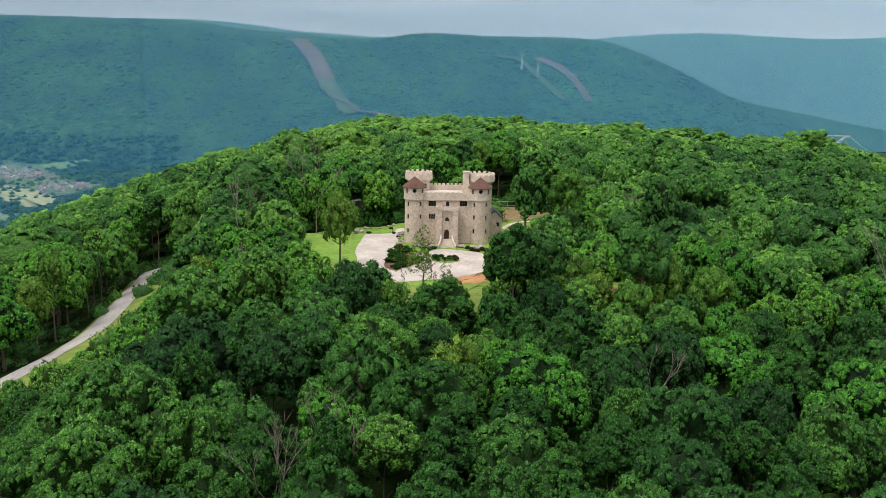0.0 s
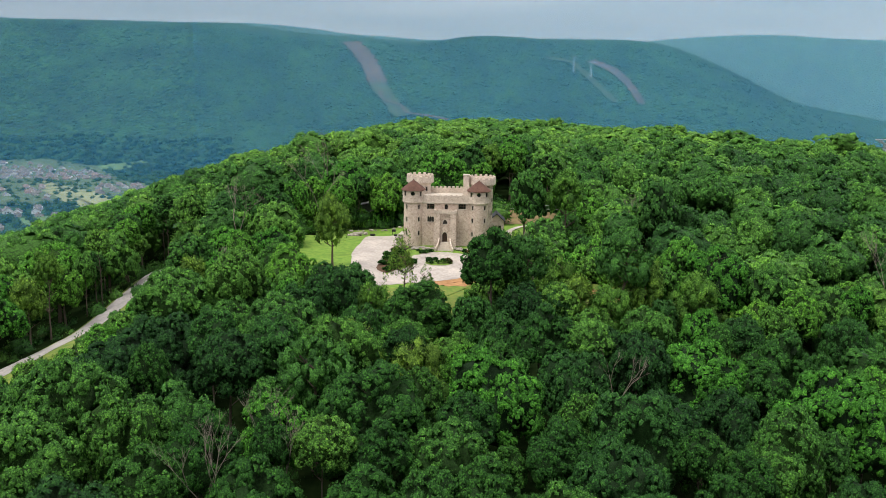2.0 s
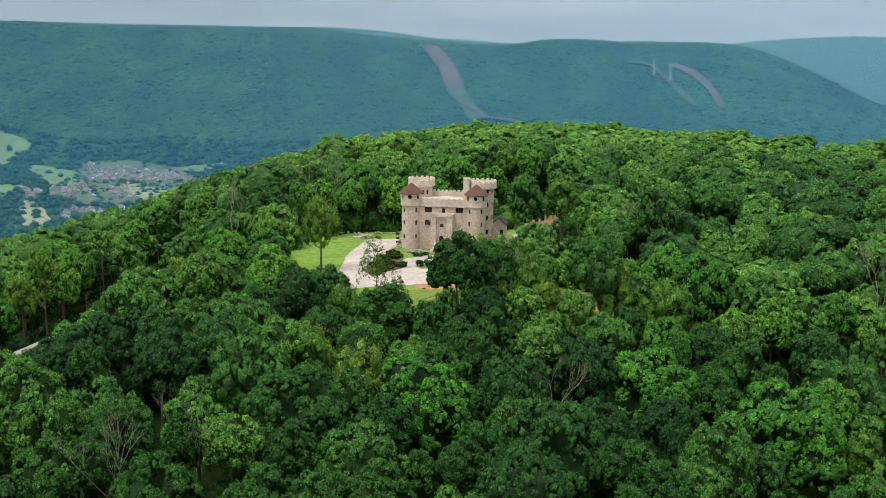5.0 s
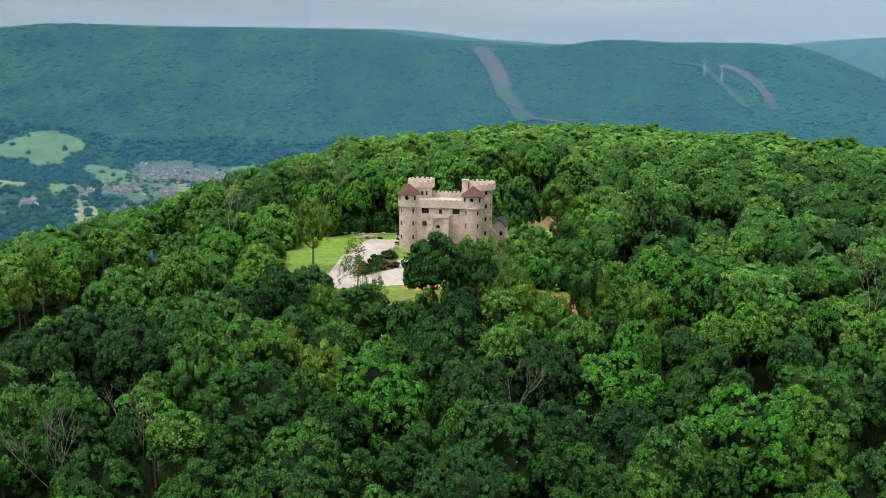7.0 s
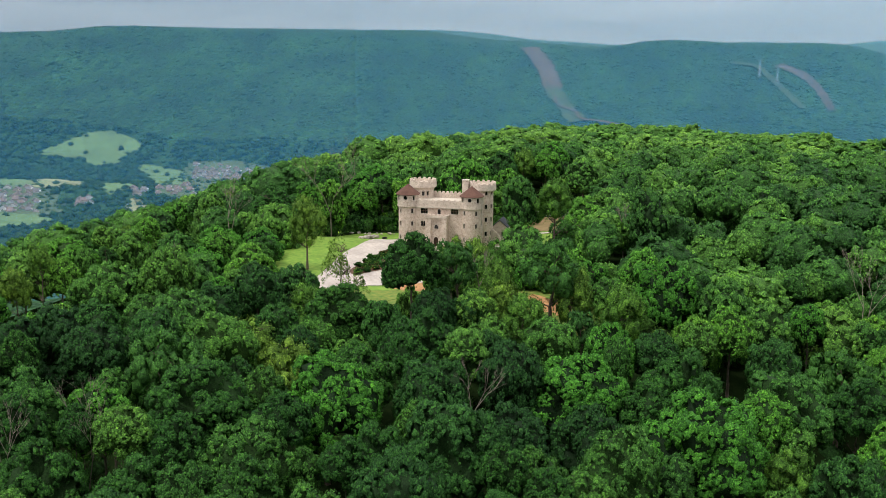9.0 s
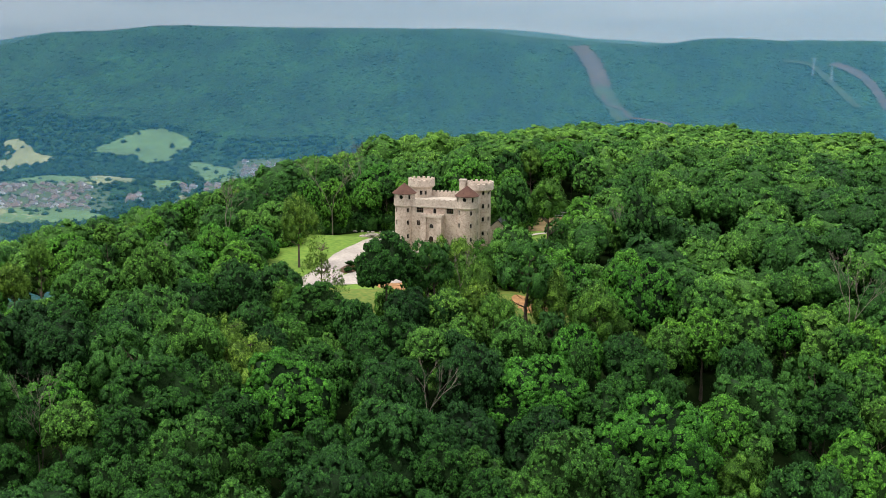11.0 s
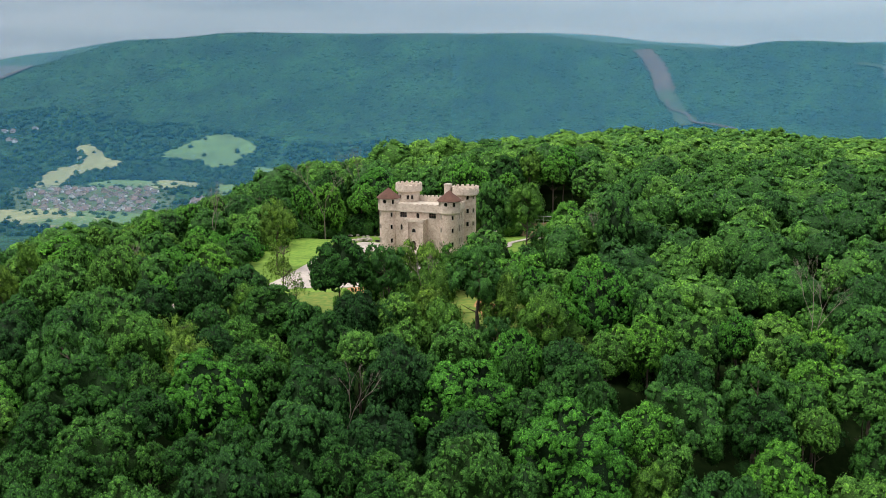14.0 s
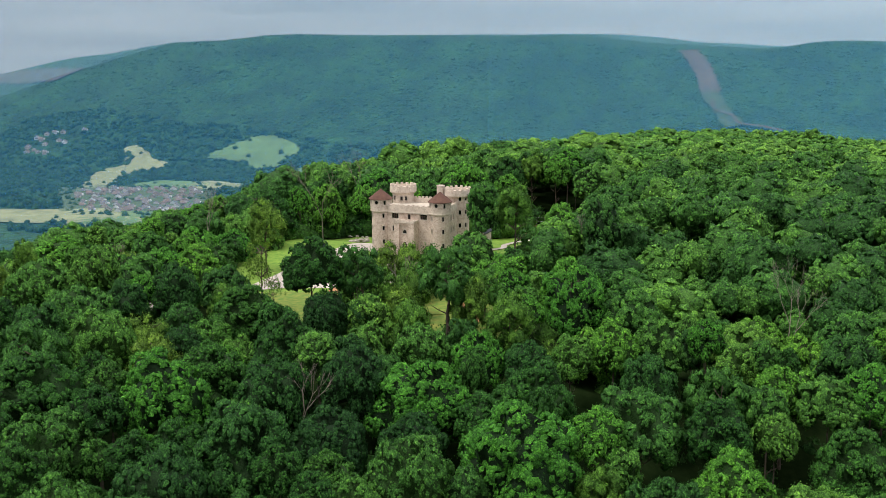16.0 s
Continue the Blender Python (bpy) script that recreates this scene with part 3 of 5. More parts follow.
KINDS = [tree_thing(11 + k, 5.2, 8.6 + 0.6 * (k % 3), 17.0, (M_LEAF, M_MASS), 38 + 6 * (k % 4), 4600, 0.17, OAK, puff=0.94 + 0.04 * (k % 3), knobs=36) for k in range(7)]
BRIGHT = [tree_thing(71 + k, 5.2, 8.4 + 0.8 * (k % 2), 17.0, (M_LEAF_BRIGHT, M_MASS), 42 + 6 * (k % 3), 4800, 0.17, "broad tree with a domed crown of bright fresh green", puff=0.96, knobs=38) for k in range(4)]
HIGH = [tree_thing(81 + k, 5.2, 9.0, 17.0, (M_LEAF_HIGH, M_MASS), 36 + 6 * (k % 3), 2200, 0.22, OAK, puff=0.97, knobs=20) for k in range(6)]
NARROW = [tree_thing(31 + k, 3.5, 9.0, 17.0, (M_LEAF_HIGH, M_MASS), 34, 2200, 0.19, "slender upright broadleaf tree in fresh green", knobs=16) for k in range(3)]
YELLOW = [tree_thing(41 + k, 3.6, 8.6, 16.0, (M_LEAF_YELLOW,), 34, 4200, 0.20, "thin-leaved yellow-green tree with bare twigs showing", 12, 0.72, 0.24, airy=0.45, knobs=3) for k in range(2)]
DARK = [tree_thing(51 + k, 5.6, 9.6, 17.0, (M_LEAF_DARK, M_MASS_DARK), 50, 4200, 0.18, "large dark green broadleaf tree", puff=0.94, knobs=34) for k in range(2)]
OPEN = [tree_thing(56 + k, 5.0, 8.4, 17.0, (M_LEAF_HIGH,), 34, 3000, 0.21, "open-crowned tree with its forked trunk showing", 12, 0.8, 0.34, airy=0.36, knobs=9) for k in range(2)]
SLIM = [tree_thing(61, 3.4, 8.6, 15.5, (M_LEAF_YELLOW,), 34, 2200, 0.18, "young slender tree with a light open crown", 14, 0.6, 0.17, 0.6)]
USED = set()


def plant(kind, x, y, top, r, rng):
    """Stand a tree of that kind with its crown's top at the height top; the crown keeps its proportions."""
    g = ground_at(x, y)
    s, tall = r / kind["radius"], top - g
    if kind.name in USED:
        kind = copy_thing(kind, Matrix.Identity(4))
    USED.add(kind.name)
    kind.matrix_basis = Matrix.Translation((x, y, g))
    turn = Euler((rng.uniform(-0.10, 0.10), rng.uniform(-0.10, 0.10), rng.uniform(0, 6.28)))
    for c in kind.children:
        if c.data.name.startswith("crown"):
            c.matrix_basis = Matrix.LocRotScale((0, 0, tall), turn, (s, s * rng.uniform(0.88, 1.12), min(max(s, 0.62), 1.35) * rng.uniform(0.92, 1.12)))
        else:
            k = tall / kind["total"]
            c.matrix_basis = Matrix.LocRotScale((0, 0, 0), Euler((0, 0, turn.z)), (s, s, k))
    return kind


rng = random.Random(5)
CELLS = {}


def claim(x, y, r, share=0.80):
    """Whether a crown fits between those that stand already; if so it is noted."""
    i, j = int(x // 9), int(y // 9)
    for a in range(i - 2, i + 3):
        for b in range(j - 2, j + 3):
            for px, py, pr in CELLS.get((a, b), ()):
                if math.hypot(x - px, y - py) < share * (r + pr):
                    return False
    CELLS.setdefault((i, j), []).append((x, y, r))
    return True


# trees that stand out: x, y, crown top, crown radius, kind
STANDOUT = [
    (10.4, -66.5, 17.4, 5.6, DARK), (17.6, -60, 15.0, 5.0, OPEN), (-5.6, -58, 15.2, 4.0, SLIM),
    (-23.5, -28.0, 17.0, 4.2, YELLOW), (49.5, -8, 19.0, 4.6, NARROW), (-17, -123, 6.5, 5.5, BRIGHT), (43, -90, 5.0, 7.6, BRIGHT), (60, -100.5, 3.4, 9.0, BRIGHT), (35, -104, 1.4, 6.4, KINDS), (66, -65, 7.0, 5.0, BRIGHT), (22.5, -99, 5.2, 6.2, KINDS),
    (74, -83, 2.0, 6.5, KINDS), (47.5, -64, 9.7, 4.6, YELLOW), (19.5, -1.0, 19.5, 4.2, NARROW), (29.0, -4.5, 20, 4.4, YELLOW)]
STANDOUT += [
    (12.0, -38, 11.4, 3.3, YELLOW), (16.0, -36, 10.8, 3.5, YELLOW), (20.2, -34.5, 10.4, 3.6, YELLOW), (9.0, -45, 9.0, 2.8, YELLOW), (34.8, -60.5, 16.4, 6.4, OPEN), (20, -42, 9.0, 4.2, YELLOW), (24, -52, 9.5, 4.4, YELLOW), (39, -60, 11.5, 4.2, YELLOW),
    (54, -47.5, 11, 7.0, BRIGHT), (49.6, -36, 10.5, 6.4, BRIGHT), (18, -88, 9.5, 5.5, DARK), (-18.5, -68, 10.6, 5.2, KINDS), (-35, -72, 13.4, 5.4, KINDS), (-43.5, -76, 10.9, 6.8, KINDS), (9.5, -110, 8.5, 7.2, BRIGHT),
    (7.5, -74, 7.0, 4.2, KINDS), (15.5, -71, 8.4, 4.2, KINDS), (22, -67.5, 8.0, 4.0, HIGH), (12, -80, 5.5, 4.4, KINDS), (-67.5, -80, -4.8, 3.4, HIGH), (-63, -77, -4.0, 3.4, BRIGHT), (-72, -84.5, -6.2, 3.2, HIGH), (-59, -81, -1.5, 3.6, HIGH), (-68, -90, -6.0, 3.4, KINDS), (-54, -31, 7.9, 5.0, HIGH), (-80, -53, 3.0, 3.6, YELLOW), (-1.5, -60.5, 9.0, 2.2, SLIM),
    (27, -63, 8.5, 4.0, YELLOW), (15.5, -47, 8.0, 3.6, YELLOW), (31, -70, 8.5, 4.2, YELLOW), (37, -47, 9.5, 4.4, OPEN), (22, -68, 8.0, 4.2, OPEN)]
for k, (x, y, top, r, kinds) in enumerate(STANDOUT):
    plant(kinds[k % len(kinds)], x, y, top, r, rng)
    claim(x, y, r, 0)

# how high the crowns reach, by place: x, y, height
REACH = [(-37, -77, 12), (-19, -69, 9), (-10, -102, 8), (-33, -109, 10), (-37, -121, 6.5), (-26, -91, 11.5), (-22, -125, 5), (9.5, -111, 8), (18, -121, 0.5), (18, -88, 9),
         (27, -103, 3), (49, -100, 3), (70, -82, 2), (87, -38, 0.5), (80, -25, 5), (74, -6, 10), (70, 11, 16), (99, 30, 12), (113, 59, 10), (-52, -18, 10), (-82, -45, 2), (-95, -20, -1), (-99, 20, -5), (-54, -82, 3.5), (-60, -63, -1.5), (-57, -50, 2), (-75, 19, 5)]
REACH += [(38, -72, 4.0), (44, -78, 4.0), (31, -72, 4.0), (26, -76, 5.0), (55, -25, 8), (30, -25, 7), (-40, 25, 14), (-37, 63, 13), (-22, 97, 14), (0, 77, 20), (40, -11, 12), (40, -62, 9), (60, -57, 4.5), (24, -40, 8), (10.6, -130, 3), (-50, -105, 7), (-47, -90, 7), (0, -80, 3.5), (-4, -88, 4.5), (6, -93, 5), (-30, -58, 7), (-43, -42, 6), (20, -55, 9)]
REACH = np.array(REACH)


def canopy(x, y, rng):
    """Height of the woods above the ground at a place."""
    d2 = (REACH[:, 0] - x) ** 2 + (REACH[:, 1] - y) ** 2 + 20.0
    w = 1.0 / d2 ** 1.5
    w0 = 1.0 / 45.0 ** 3
    g = ground_at(x, y)
    top = (float((w * REACH[:, 2]).sum()) + w0 * (g + 14.8)) / (float(w.sum()) + w0)
    return max(7.0, min(22.0, top - g + rng.gauss(0, 2.0)))


def edge_of_clearing(x, y):
    return min(near_line(CLEAR + CLEAR[:1], x, y), near_line(ROADLINE, x, y) - 2)


# young growth that closes the wood's edge behind the clearing
for (x0, y0), (x1, y1) in zip(CLEAR, CLEAR[1:] + CLEAR[:1]):
    n = max(1, round(math.hypot(x1 - x0, y1 - y0) / 4.2))
    for k in range(n):
        x, y = x0 + (x1 - x0) * (k + rng.random() * 0.6) / n, y0 + (y1 - y0) * (k + 0.3) / n
        if y < -14 or x > 6:
            continue
        c, out_ = math.hypot(x + 3, y - 8), rng.uniform(1.0, 5.0)
        x, y = x + (x + 3) / c * out_, y + (y - 8) / c * out_
        plant(rng.choice(BRIGHT + HIGH), x, y, ground_at(x, y) + rng.uniform(4.5, 9.0), rng.uniform(2.2, 3.6), rng)
ROAD_VIEW = [(-70, 8), (-72, -60), (-86, -76), (-80, -104), (-66, -142), (-28, -142), (-42, -100), (-52, -46), (-60, 0)]          # wedge over the road where crowns are capped to the camera's sight line
WOOD = []          # the trees past the nearest stretch, joined
for wide, tries in (((6.2, 8.2), 5500), ((4.5, 5.9), 30000), ((3.3, 4.5), 60000), ((2.4, 3.2), 40000)):
    for _ in range(tries):
        y = -150 + 760 * rng.random() ** 1.25
        x = rng.uniform(-560, 340)
        if x > max(118, -7 + 0.45 * (y + 240) + 20) or x < min(-7 - 0.45 * (y + 240), 100 - 1.06 * (y + 221)) - 22:
            continue
        if math.hypot(x, y * 0.75) > 612:
            continue
        r = rng.uniform(*wide)
        away = span = math.hypot(x - 40, y + 235)
        if away > 420:
            r *= 1.25
            if r < 4.6:
                continue
        g = ground_at(x, y)
        if g < -74 or not free(x, y, r) or not claim(x, y, r):
            continue
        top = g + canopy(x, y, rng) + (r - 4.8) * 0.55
        if inside(ROAD_VIEW, x, y):
            # cap follows the camera's line of sight down to the road
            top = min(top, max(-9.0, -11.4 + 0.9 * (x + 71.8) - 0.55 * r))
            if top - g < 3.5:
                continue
        close = y < -34 and x > -92 - 0.3 * (y + 60)
        if close or (edge_of_clearing(x, y) < 13 and y < 80):
            q = rng.random()
            full = KINDS if y < -70 else HIGH
            # darker greens are picked oftener here, standing in for shaded gaps between crowns
            if (y < -98 and -8 < x < 40 and q > 0.6) or (y < -113 and q > (0.35 if x > -8 else 0.72)):
                plant(rng.choice(DARK), x, y, top, r, rng)
            elif r < 3.4 and q < 0.5:
                plant(rng.choice(NARROW), x, y, top, r, rng)
            elif q < (0.38 if y > -70 else 0.14) and y > -100:
                plant(rng.choice(BRIGHT), x, y, top, r, rng)
            elif q < 0.82:
                plant(rng.choice(full), x, y, top, r, rng)
            elif q < 0.90:
                plant(rng.choice(DARK), x, y, top, r, rng)
            elif q < 0.94:
                plant(rng.choice(OPEN), x, y, top, r, rng)
            else:
                plant(rng.choice(YELLOW), x, y, top, min(r, 4.6), rng)
        else:
            WOOD.append((x, y, g, top, r))


def join_wood(name, trees, variants, label, mats, brighter=0.0, category="woodland"):
    """Many far trees as one sheet of leaves, each with its own tint, lightened along the crest as if sunlit."""
    vs, fs, ts, ms, ns, base = [], [], [], [], [], 0
    q = np.random.default_rng(77)
    for x, y, g, top, r in trees:
        v, f, m, br, bh, lean = variants[int(q.integers(len(variants)))]
        a = q.uniform(0, 6.28)
        s = r / br
        ca, sa = math.cos(a) * s, math.sin(a) * s
        zs = min(1.3, max(0.6, s))
        vs.append(np.stack([v[:, 0] * ca - v[:, 1] * sa + x, v[:, 0] * sa + v[:, 1] * ca + y, top + (v[:, 2] - bh) * zs], -1))
        c1, s1 = math.cos(a), math.sin(a)
        ns.append(np.stack([lean[:, 0] * c1 - lean[:, 1] * s1, lean[:, 0] * s1 + lean[:, 1] * c1, lean[:, 2]], -1))
        fs.append(f + base)
        ms.append(m)
        # sunlight on the crest is painted as lighter tint; right flank is darker
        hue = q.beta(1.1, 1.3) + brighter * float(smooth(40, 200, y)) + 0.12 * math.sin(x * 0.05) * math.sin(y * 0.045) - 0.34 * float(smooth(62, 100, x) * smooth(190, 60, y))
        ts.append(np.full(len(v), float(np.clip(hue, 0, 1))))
        base += len(v)
    v, f, t, m = np.concatenate(vs), np.concatenate(fs), np.concatenate(ts), np.concatenate(ms)
    me = bpy.data.meshes.new(name)
    me.vertices.add(len(v))
    me.vertices.foreach_set("co", v.astype(np.float32).ravel())
    me.loops.add(f.size)
    me.loops.foreach_set("vertex_index", f.astype(np.int32).ravel())
    me.polygons.add(len(f))
    me.polygons.foreach_set("loop_start", np.arange(0, f.size, 3, dtype=np.int32))
    at = me.attributes.new("tint", "FLOAT", "POINT")
    at.data.foreach_set("value", t.astype(np.float32))
    for k in mats:
        me.materials.append(k)
    me.polygons.foreach_set("material_index", m.astype(np.int32))
    me.polygons.foreach_set("use_smooth", np.ones(len(f), bool))
    me.update(calc_edges=True)
    me.normals_split_custom_set_from_vertices(np.concatenate(ns).tolist())
    return tagged(new(name, me), label, category, kind="stuff")


def variant(seed, clumps, leaves, size, fine, height=10.0, puff=1.08, knobs=0):
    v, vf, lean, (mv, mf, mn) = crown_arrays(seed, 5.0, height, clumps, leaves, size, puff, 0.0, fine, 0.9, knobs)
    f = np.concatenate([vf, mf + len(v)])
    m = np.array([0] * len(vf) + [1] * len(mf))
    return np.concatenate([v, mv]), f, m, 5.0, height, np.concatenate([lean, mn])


def span(x, y):
    return math.hypot(x - 40, y + 235)


mid_wood = [w for w in WOOD if span(w[0], w[1]) < 420]
far_wood = [w for w in WOOD if span(w[0], w[1]) >= 420]
MID = [variant(201 + k, 26 + 2 * k, 420, 0.32, 2, 9.0 + 0.5 * (k % 3), 1.0, 11) for k in range(7)]
FAR = [variant(301 + k, 17, 90, 0.5, 1, 8.5, 1.0, 9) for k in range(5)]
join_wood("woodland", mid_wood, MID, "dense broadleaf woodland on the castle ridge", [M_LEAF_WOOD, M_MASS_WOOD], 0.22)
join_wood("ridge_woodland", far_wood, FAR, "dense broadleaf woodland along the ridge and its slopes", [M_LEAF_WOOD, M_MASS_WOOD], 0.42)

# undergrowth along the wood's edges and in its gaps
low = []
q = random.Random(8)
for _ in range(5200):
    x, y = q.uniform(-100, 118), q.uniform(-148, 75)
    e = edge_of_clearing(x, y)
    if not free(x, y, 0) or (e > 14 and q.random() > 0.55):
        continue
    g = ground_at(x, y)
    r = q.uniform(0.8, 2.4)
    low.append((x, y, g, g + r * 1.3, r))
    if len(low) > 1300:
        break
for (x0, y0), (x1, y1) in zip(CLEAR, CLEAR[1:] + CLEAR[:1]):
    n = max(1, round(math.hypot(x1 - x0, y1 - y0) / 1.5))
    for k in range(n):
        x, y = x0 + (x1 - x0) * k / n, y0 + (y1 - y0) * k / n
        if y < 2 and x > -38:
            continue
        out_ = q.uniform(0.3, 4.5)
        c = math.hypot(x + 3, y - 8)
        x, y = x + (x + 3) / c * out_, y + (y - 8) / c * out_
        r = q.uniform(1.4, 3.9)
        g = ground_at(x, y)
        low.append((x, y, g, g + r * 1.5, r))
SHRUB = [variant(401 + k, 9, 110, 0.9, 1, 8.0) for k in range(3)]
join_wood("undergrowth", low, SHRUB, "bushes and saplings at the edge of the woods", [M_LEAF_WOOD, M_MASS_WOOD], 0.0, "undergrowth")


# ---- the castle ----
def part(name, bm, mat, parent, label=""):
    me = bpy.data.meshes.new(name)
    bmesh.ops.recalc_face_normals(bm, faces=bm.faces)
    bm.to_mesh(me)
    bm.free()
    for m in mat if isinstance(mat, (list, tuple)) else [mat]:
        me.materials.append(m)
    ob = new(name, me)
    ob.parent = parent
    return tagged(ob, label)


def box(bm, x0, x1, y0, y1, z0, z1):
    v = [bm.verts.new(p) for p in ((x0, y0, z0), (x1, y0, z0), (x1, y1, z0), (x0, y1, z0), (x0, y0, z1), (x1, y0, z1), (x1, y1, z1), (x0, y1, z1))]
    for f in ((3, 2, 1, 0), (4, 5, 6, 7), (0, 1, 5, 4), (1, 2, 6, 5), (2, 3, 7, 6), (3, 0, 4, 7)):
        bm.faces.new([v[i] for i in f])
    return v


def prism(bm, outline, y0, y1):
    """An upright outline (x, z) drawn out from y0 to y1."""
    a = [bm.verts.new((x, y0, z)) for x, z in outline]
    b = [bm.verts.new((x, y1, z)) for x, z in outline]
    n = len(a)
    bm.faces.new(a)
    bm.faces.new(b[::-1])
    for k in range(n):
        bm.faces.new((a[k], b[k], b[(k + 1) % n], a[(k + 1) % n]))


def lathe(bm, cx, cy, profile, sides=32, cap=True):
    """A solid of rings (radius, height) about an upright axis."""
    rings = []
    for r, z in profile:
        rings.append([bm.verts.new((cx + r * math.cos(2 * math.pi * (k + 0.5) / sides), cy + r * math.sin(2 * math.pi * (k + 0.5) / sides), z)) for k in range(sides)])
    for a, b in zip(rings, rings[1:]):
        for k in range(sides):
            bm.faces.new((a[k], a[(k + 1) % sides], b[(k + 1) % sides], b[k]))
    if cap:
        bm.faces.new(rings[0][::-1])
        bm.faces.new(rings[-1])


def opening(shape, w, h, grow=0.0):
    """The outline (x, z) of a window, centred on its sill line."""
    w, h = w / 2 + grow, h + grow
    lo = -grow
    if shape == "rect":
        return [(-w, lo), (w, lo), (w, h), (-w, h)]
    if shape == "round":
        return [(w * math.cos(2 * math.pi * k / 16), h / 2 - grow / 2 + w * math.sin(2 * math.pi * k / 16)) for k in range(16)]
    s = h - w * 1.5 if shape == "pointed" else h * 0.25
    rise = h - s
    arch = [(w * math.cos(t * math.pi / 2) ** 0.8, s + rise * math.sin(t * math.pi / 2)) for t in (0, 0.3, 0.6, 0.85)]
    return [(-w, lo), (w, lo)] + arch + [(0, h)] + [(-x, z) for x, z in arch[::-1]]


def carve(ob, cutters):
    """Cut openings into a wall for good."""
    bm = bmesh.new()
    for m, outline, depth in cutters:
        b2 = bmesh.new()
        prism(b2, outline, -0.5, depth)
        bmesh.ops.recalc_face_normals(b2, faces=b2.faces)
        b2.transform(m)
        me = bpy.data.meshes.new("cut")
        b2.to_mesh(me)
        b2.free()
        bm.from_mesh(me)
        bpy.data.meshes.remove(me)
    me = bpy.data.meshes.new("cut")
    bm.to_mesh(me)
    bm.free()
    tool = new("cut", me)
    mod = ob.modifiers.new("cut", "BOOLEAN")
    mod.operation, mod.object, mod.solver = "DIFFERENCE", tool, "EXACT"
    bpy.context.view_layer.update()
    done = bpy.data.meshes.new_from_object(ob.evaluated_get(bpy.context.evaluated_depsgraph_get()))
    ob.modifiers.clear()
    old = ob.data
    ob.data = done
    bpy.data.meshes.remove(old)
    bpy.data.objects.remove(tool)
    bpy.data.meshes.remove(me)


def window(parent, m, shape, w, h, bars=0, door=False):
    """A set-back pane in a dressed stone surround; m has the wall's face at y = 0."""
    bm = bmesh.new()
    a, b = opening(shape, w, h, 0.13), opening(shape, w, h)
    n = len(a)
    for y0, y1 in ((-0.05, 0.12),):
        oa = [bm.verts.new((x, y0, z)) for x, z in a]
        ob_ = [bm.verts.new((x, y0, z)) for x, z in b]
        ia = [bm.verts.new((x, y1, z)) for x, z in a]
        ib = [bm.verts.new((x, y1, z)) for x, z in b]
        for k in range(n):
            j = (k + 1) % n
            bm.faces.new((oa[k], oa[j], ob_[j], ob_[k]))
            bm.faces.new((oa[k], ia[k], ia[j], oa[j]))
            bm.faces.new((ob_[k], ob_[j], ib[j], ib[k]))
    bm.transform(m)
    frame_ = part("door_frame" if door else "window", bm, M_TRIM, parent)
    bm = bmesh.new()
    prism(bm, opening(shape, w, h, 0.03), 0.24, 0.29)
    bm.transform(m)
    part("door" if door else "pane", bm, M_DOOR if door else M_GLASS, frame_)
    if bars:
        bm = bmesh.new()
        for k in range(1, bars + 1):
            x = -w / 2 + w * k / (bars + 1)
            box(bm, x - 0.04, x + 0.04, 0.17, 0.23, 0, h)
        box(bm, -w / 2, w / 2, 0.175, 0.225, h * 0.55, h * 0.55 + 0.07)
        bm.transform(m)
        part("mullion", bm, M_MULLION, frame_)
    return frame_


M_DOOR = two_scale("dark_oak_door", (0.03, 0.018, 0.012), (0.07, 0.045, 0.03), 5.0, 0.8)
M_MULLION = two_scale("brown_window_bars", (0.10, 0.06, 0.045), (0.17, 0.11, 0.08), 5.0, 0.8)
castle = tagged(new("castle", None), "four-storey rubble-stone castle with round corner towers", "castle")
FL, FR, BL, BR = (-7.6, 0.35), (8.3, 0.35), (-6.6, 11.6), (9.1, 10.2)


def facing(cx, cy, r, degrees, z):
    """On a round tower: the place and turn of an opening, degrees to the right of the front."""
    a = radians(degrees)
    return Matrix.Translation((cx + r * math.sin(a), cy - r * math.cos(a), z)) @ Matrix.Rotation(a, 4, "Z")


def openings(ob, rows):
    """rows: matrix, shape, width, height, bars."""
    carve(ob, [(m, opening(shape, w, h, 0.02), 0.45) for m, shape, w, h, *_ in rows])
    for m, shape, w, h, *rest in rows:
        window(ob, m, shape, w, h, *rest)


def flat(x, y, z):
    return Matrix.Translation((x, y, z))


def merlons(parent, mesh, mat, places):
    for m in places:
        ob = new("merlon", mesh)
        ob.parent = parent
        ob.matrix_basis = m


bm = bmesh.new()
box(bm, -0.33, 0.33, -0.2, 0.2, 0, 0.42)
bmesh.ops.bevel(bm, geom=bm.edges[:], offset=0.04, segments=1, affect="EDGES")
MERLON = bpy.data.meshes.new("merlon")
bm.to_mesh(MERLON)
bm.free()
MERLON.materials.append(M_UPPER)

# main block
bm = bmesh.new()
box(bm, -9.0, 9.8, -0.6, 12.2, -4.5, 11.0)
body = part("main_block", bm, M_STONE, castle)
openings(body, [(flat(-3.3, -0.6, 9.15), "rect", 1.75, 1.25, 2), (flat(4.3, -0.6, 9.2), "rect", 1.75, 1.25, 2), (flat(0.45, -0.6, 9.1), "pointed", 0.75, 1.25)]
         + [(flat(-3.3 + d, -0.6, 6.0), "pointed", 0.42, 1.3) for d in (-0.56, 0, 0.56)]
         + [(flat(9.8, y, z) @ Matrix.Rotation(radians(90), 4, "Z"), "rect", 0.7, 1.5) for y in (3.6, 5.4) for z in (2.4, 5.6, 8.6)])
bm = bmesh.new()
box(bm, -8.6, 9.4, -0.2, 11.8, 11.0, 11.25)
part("roof_deck", bm, M_TRIM, castle, "pale flat roof deck")
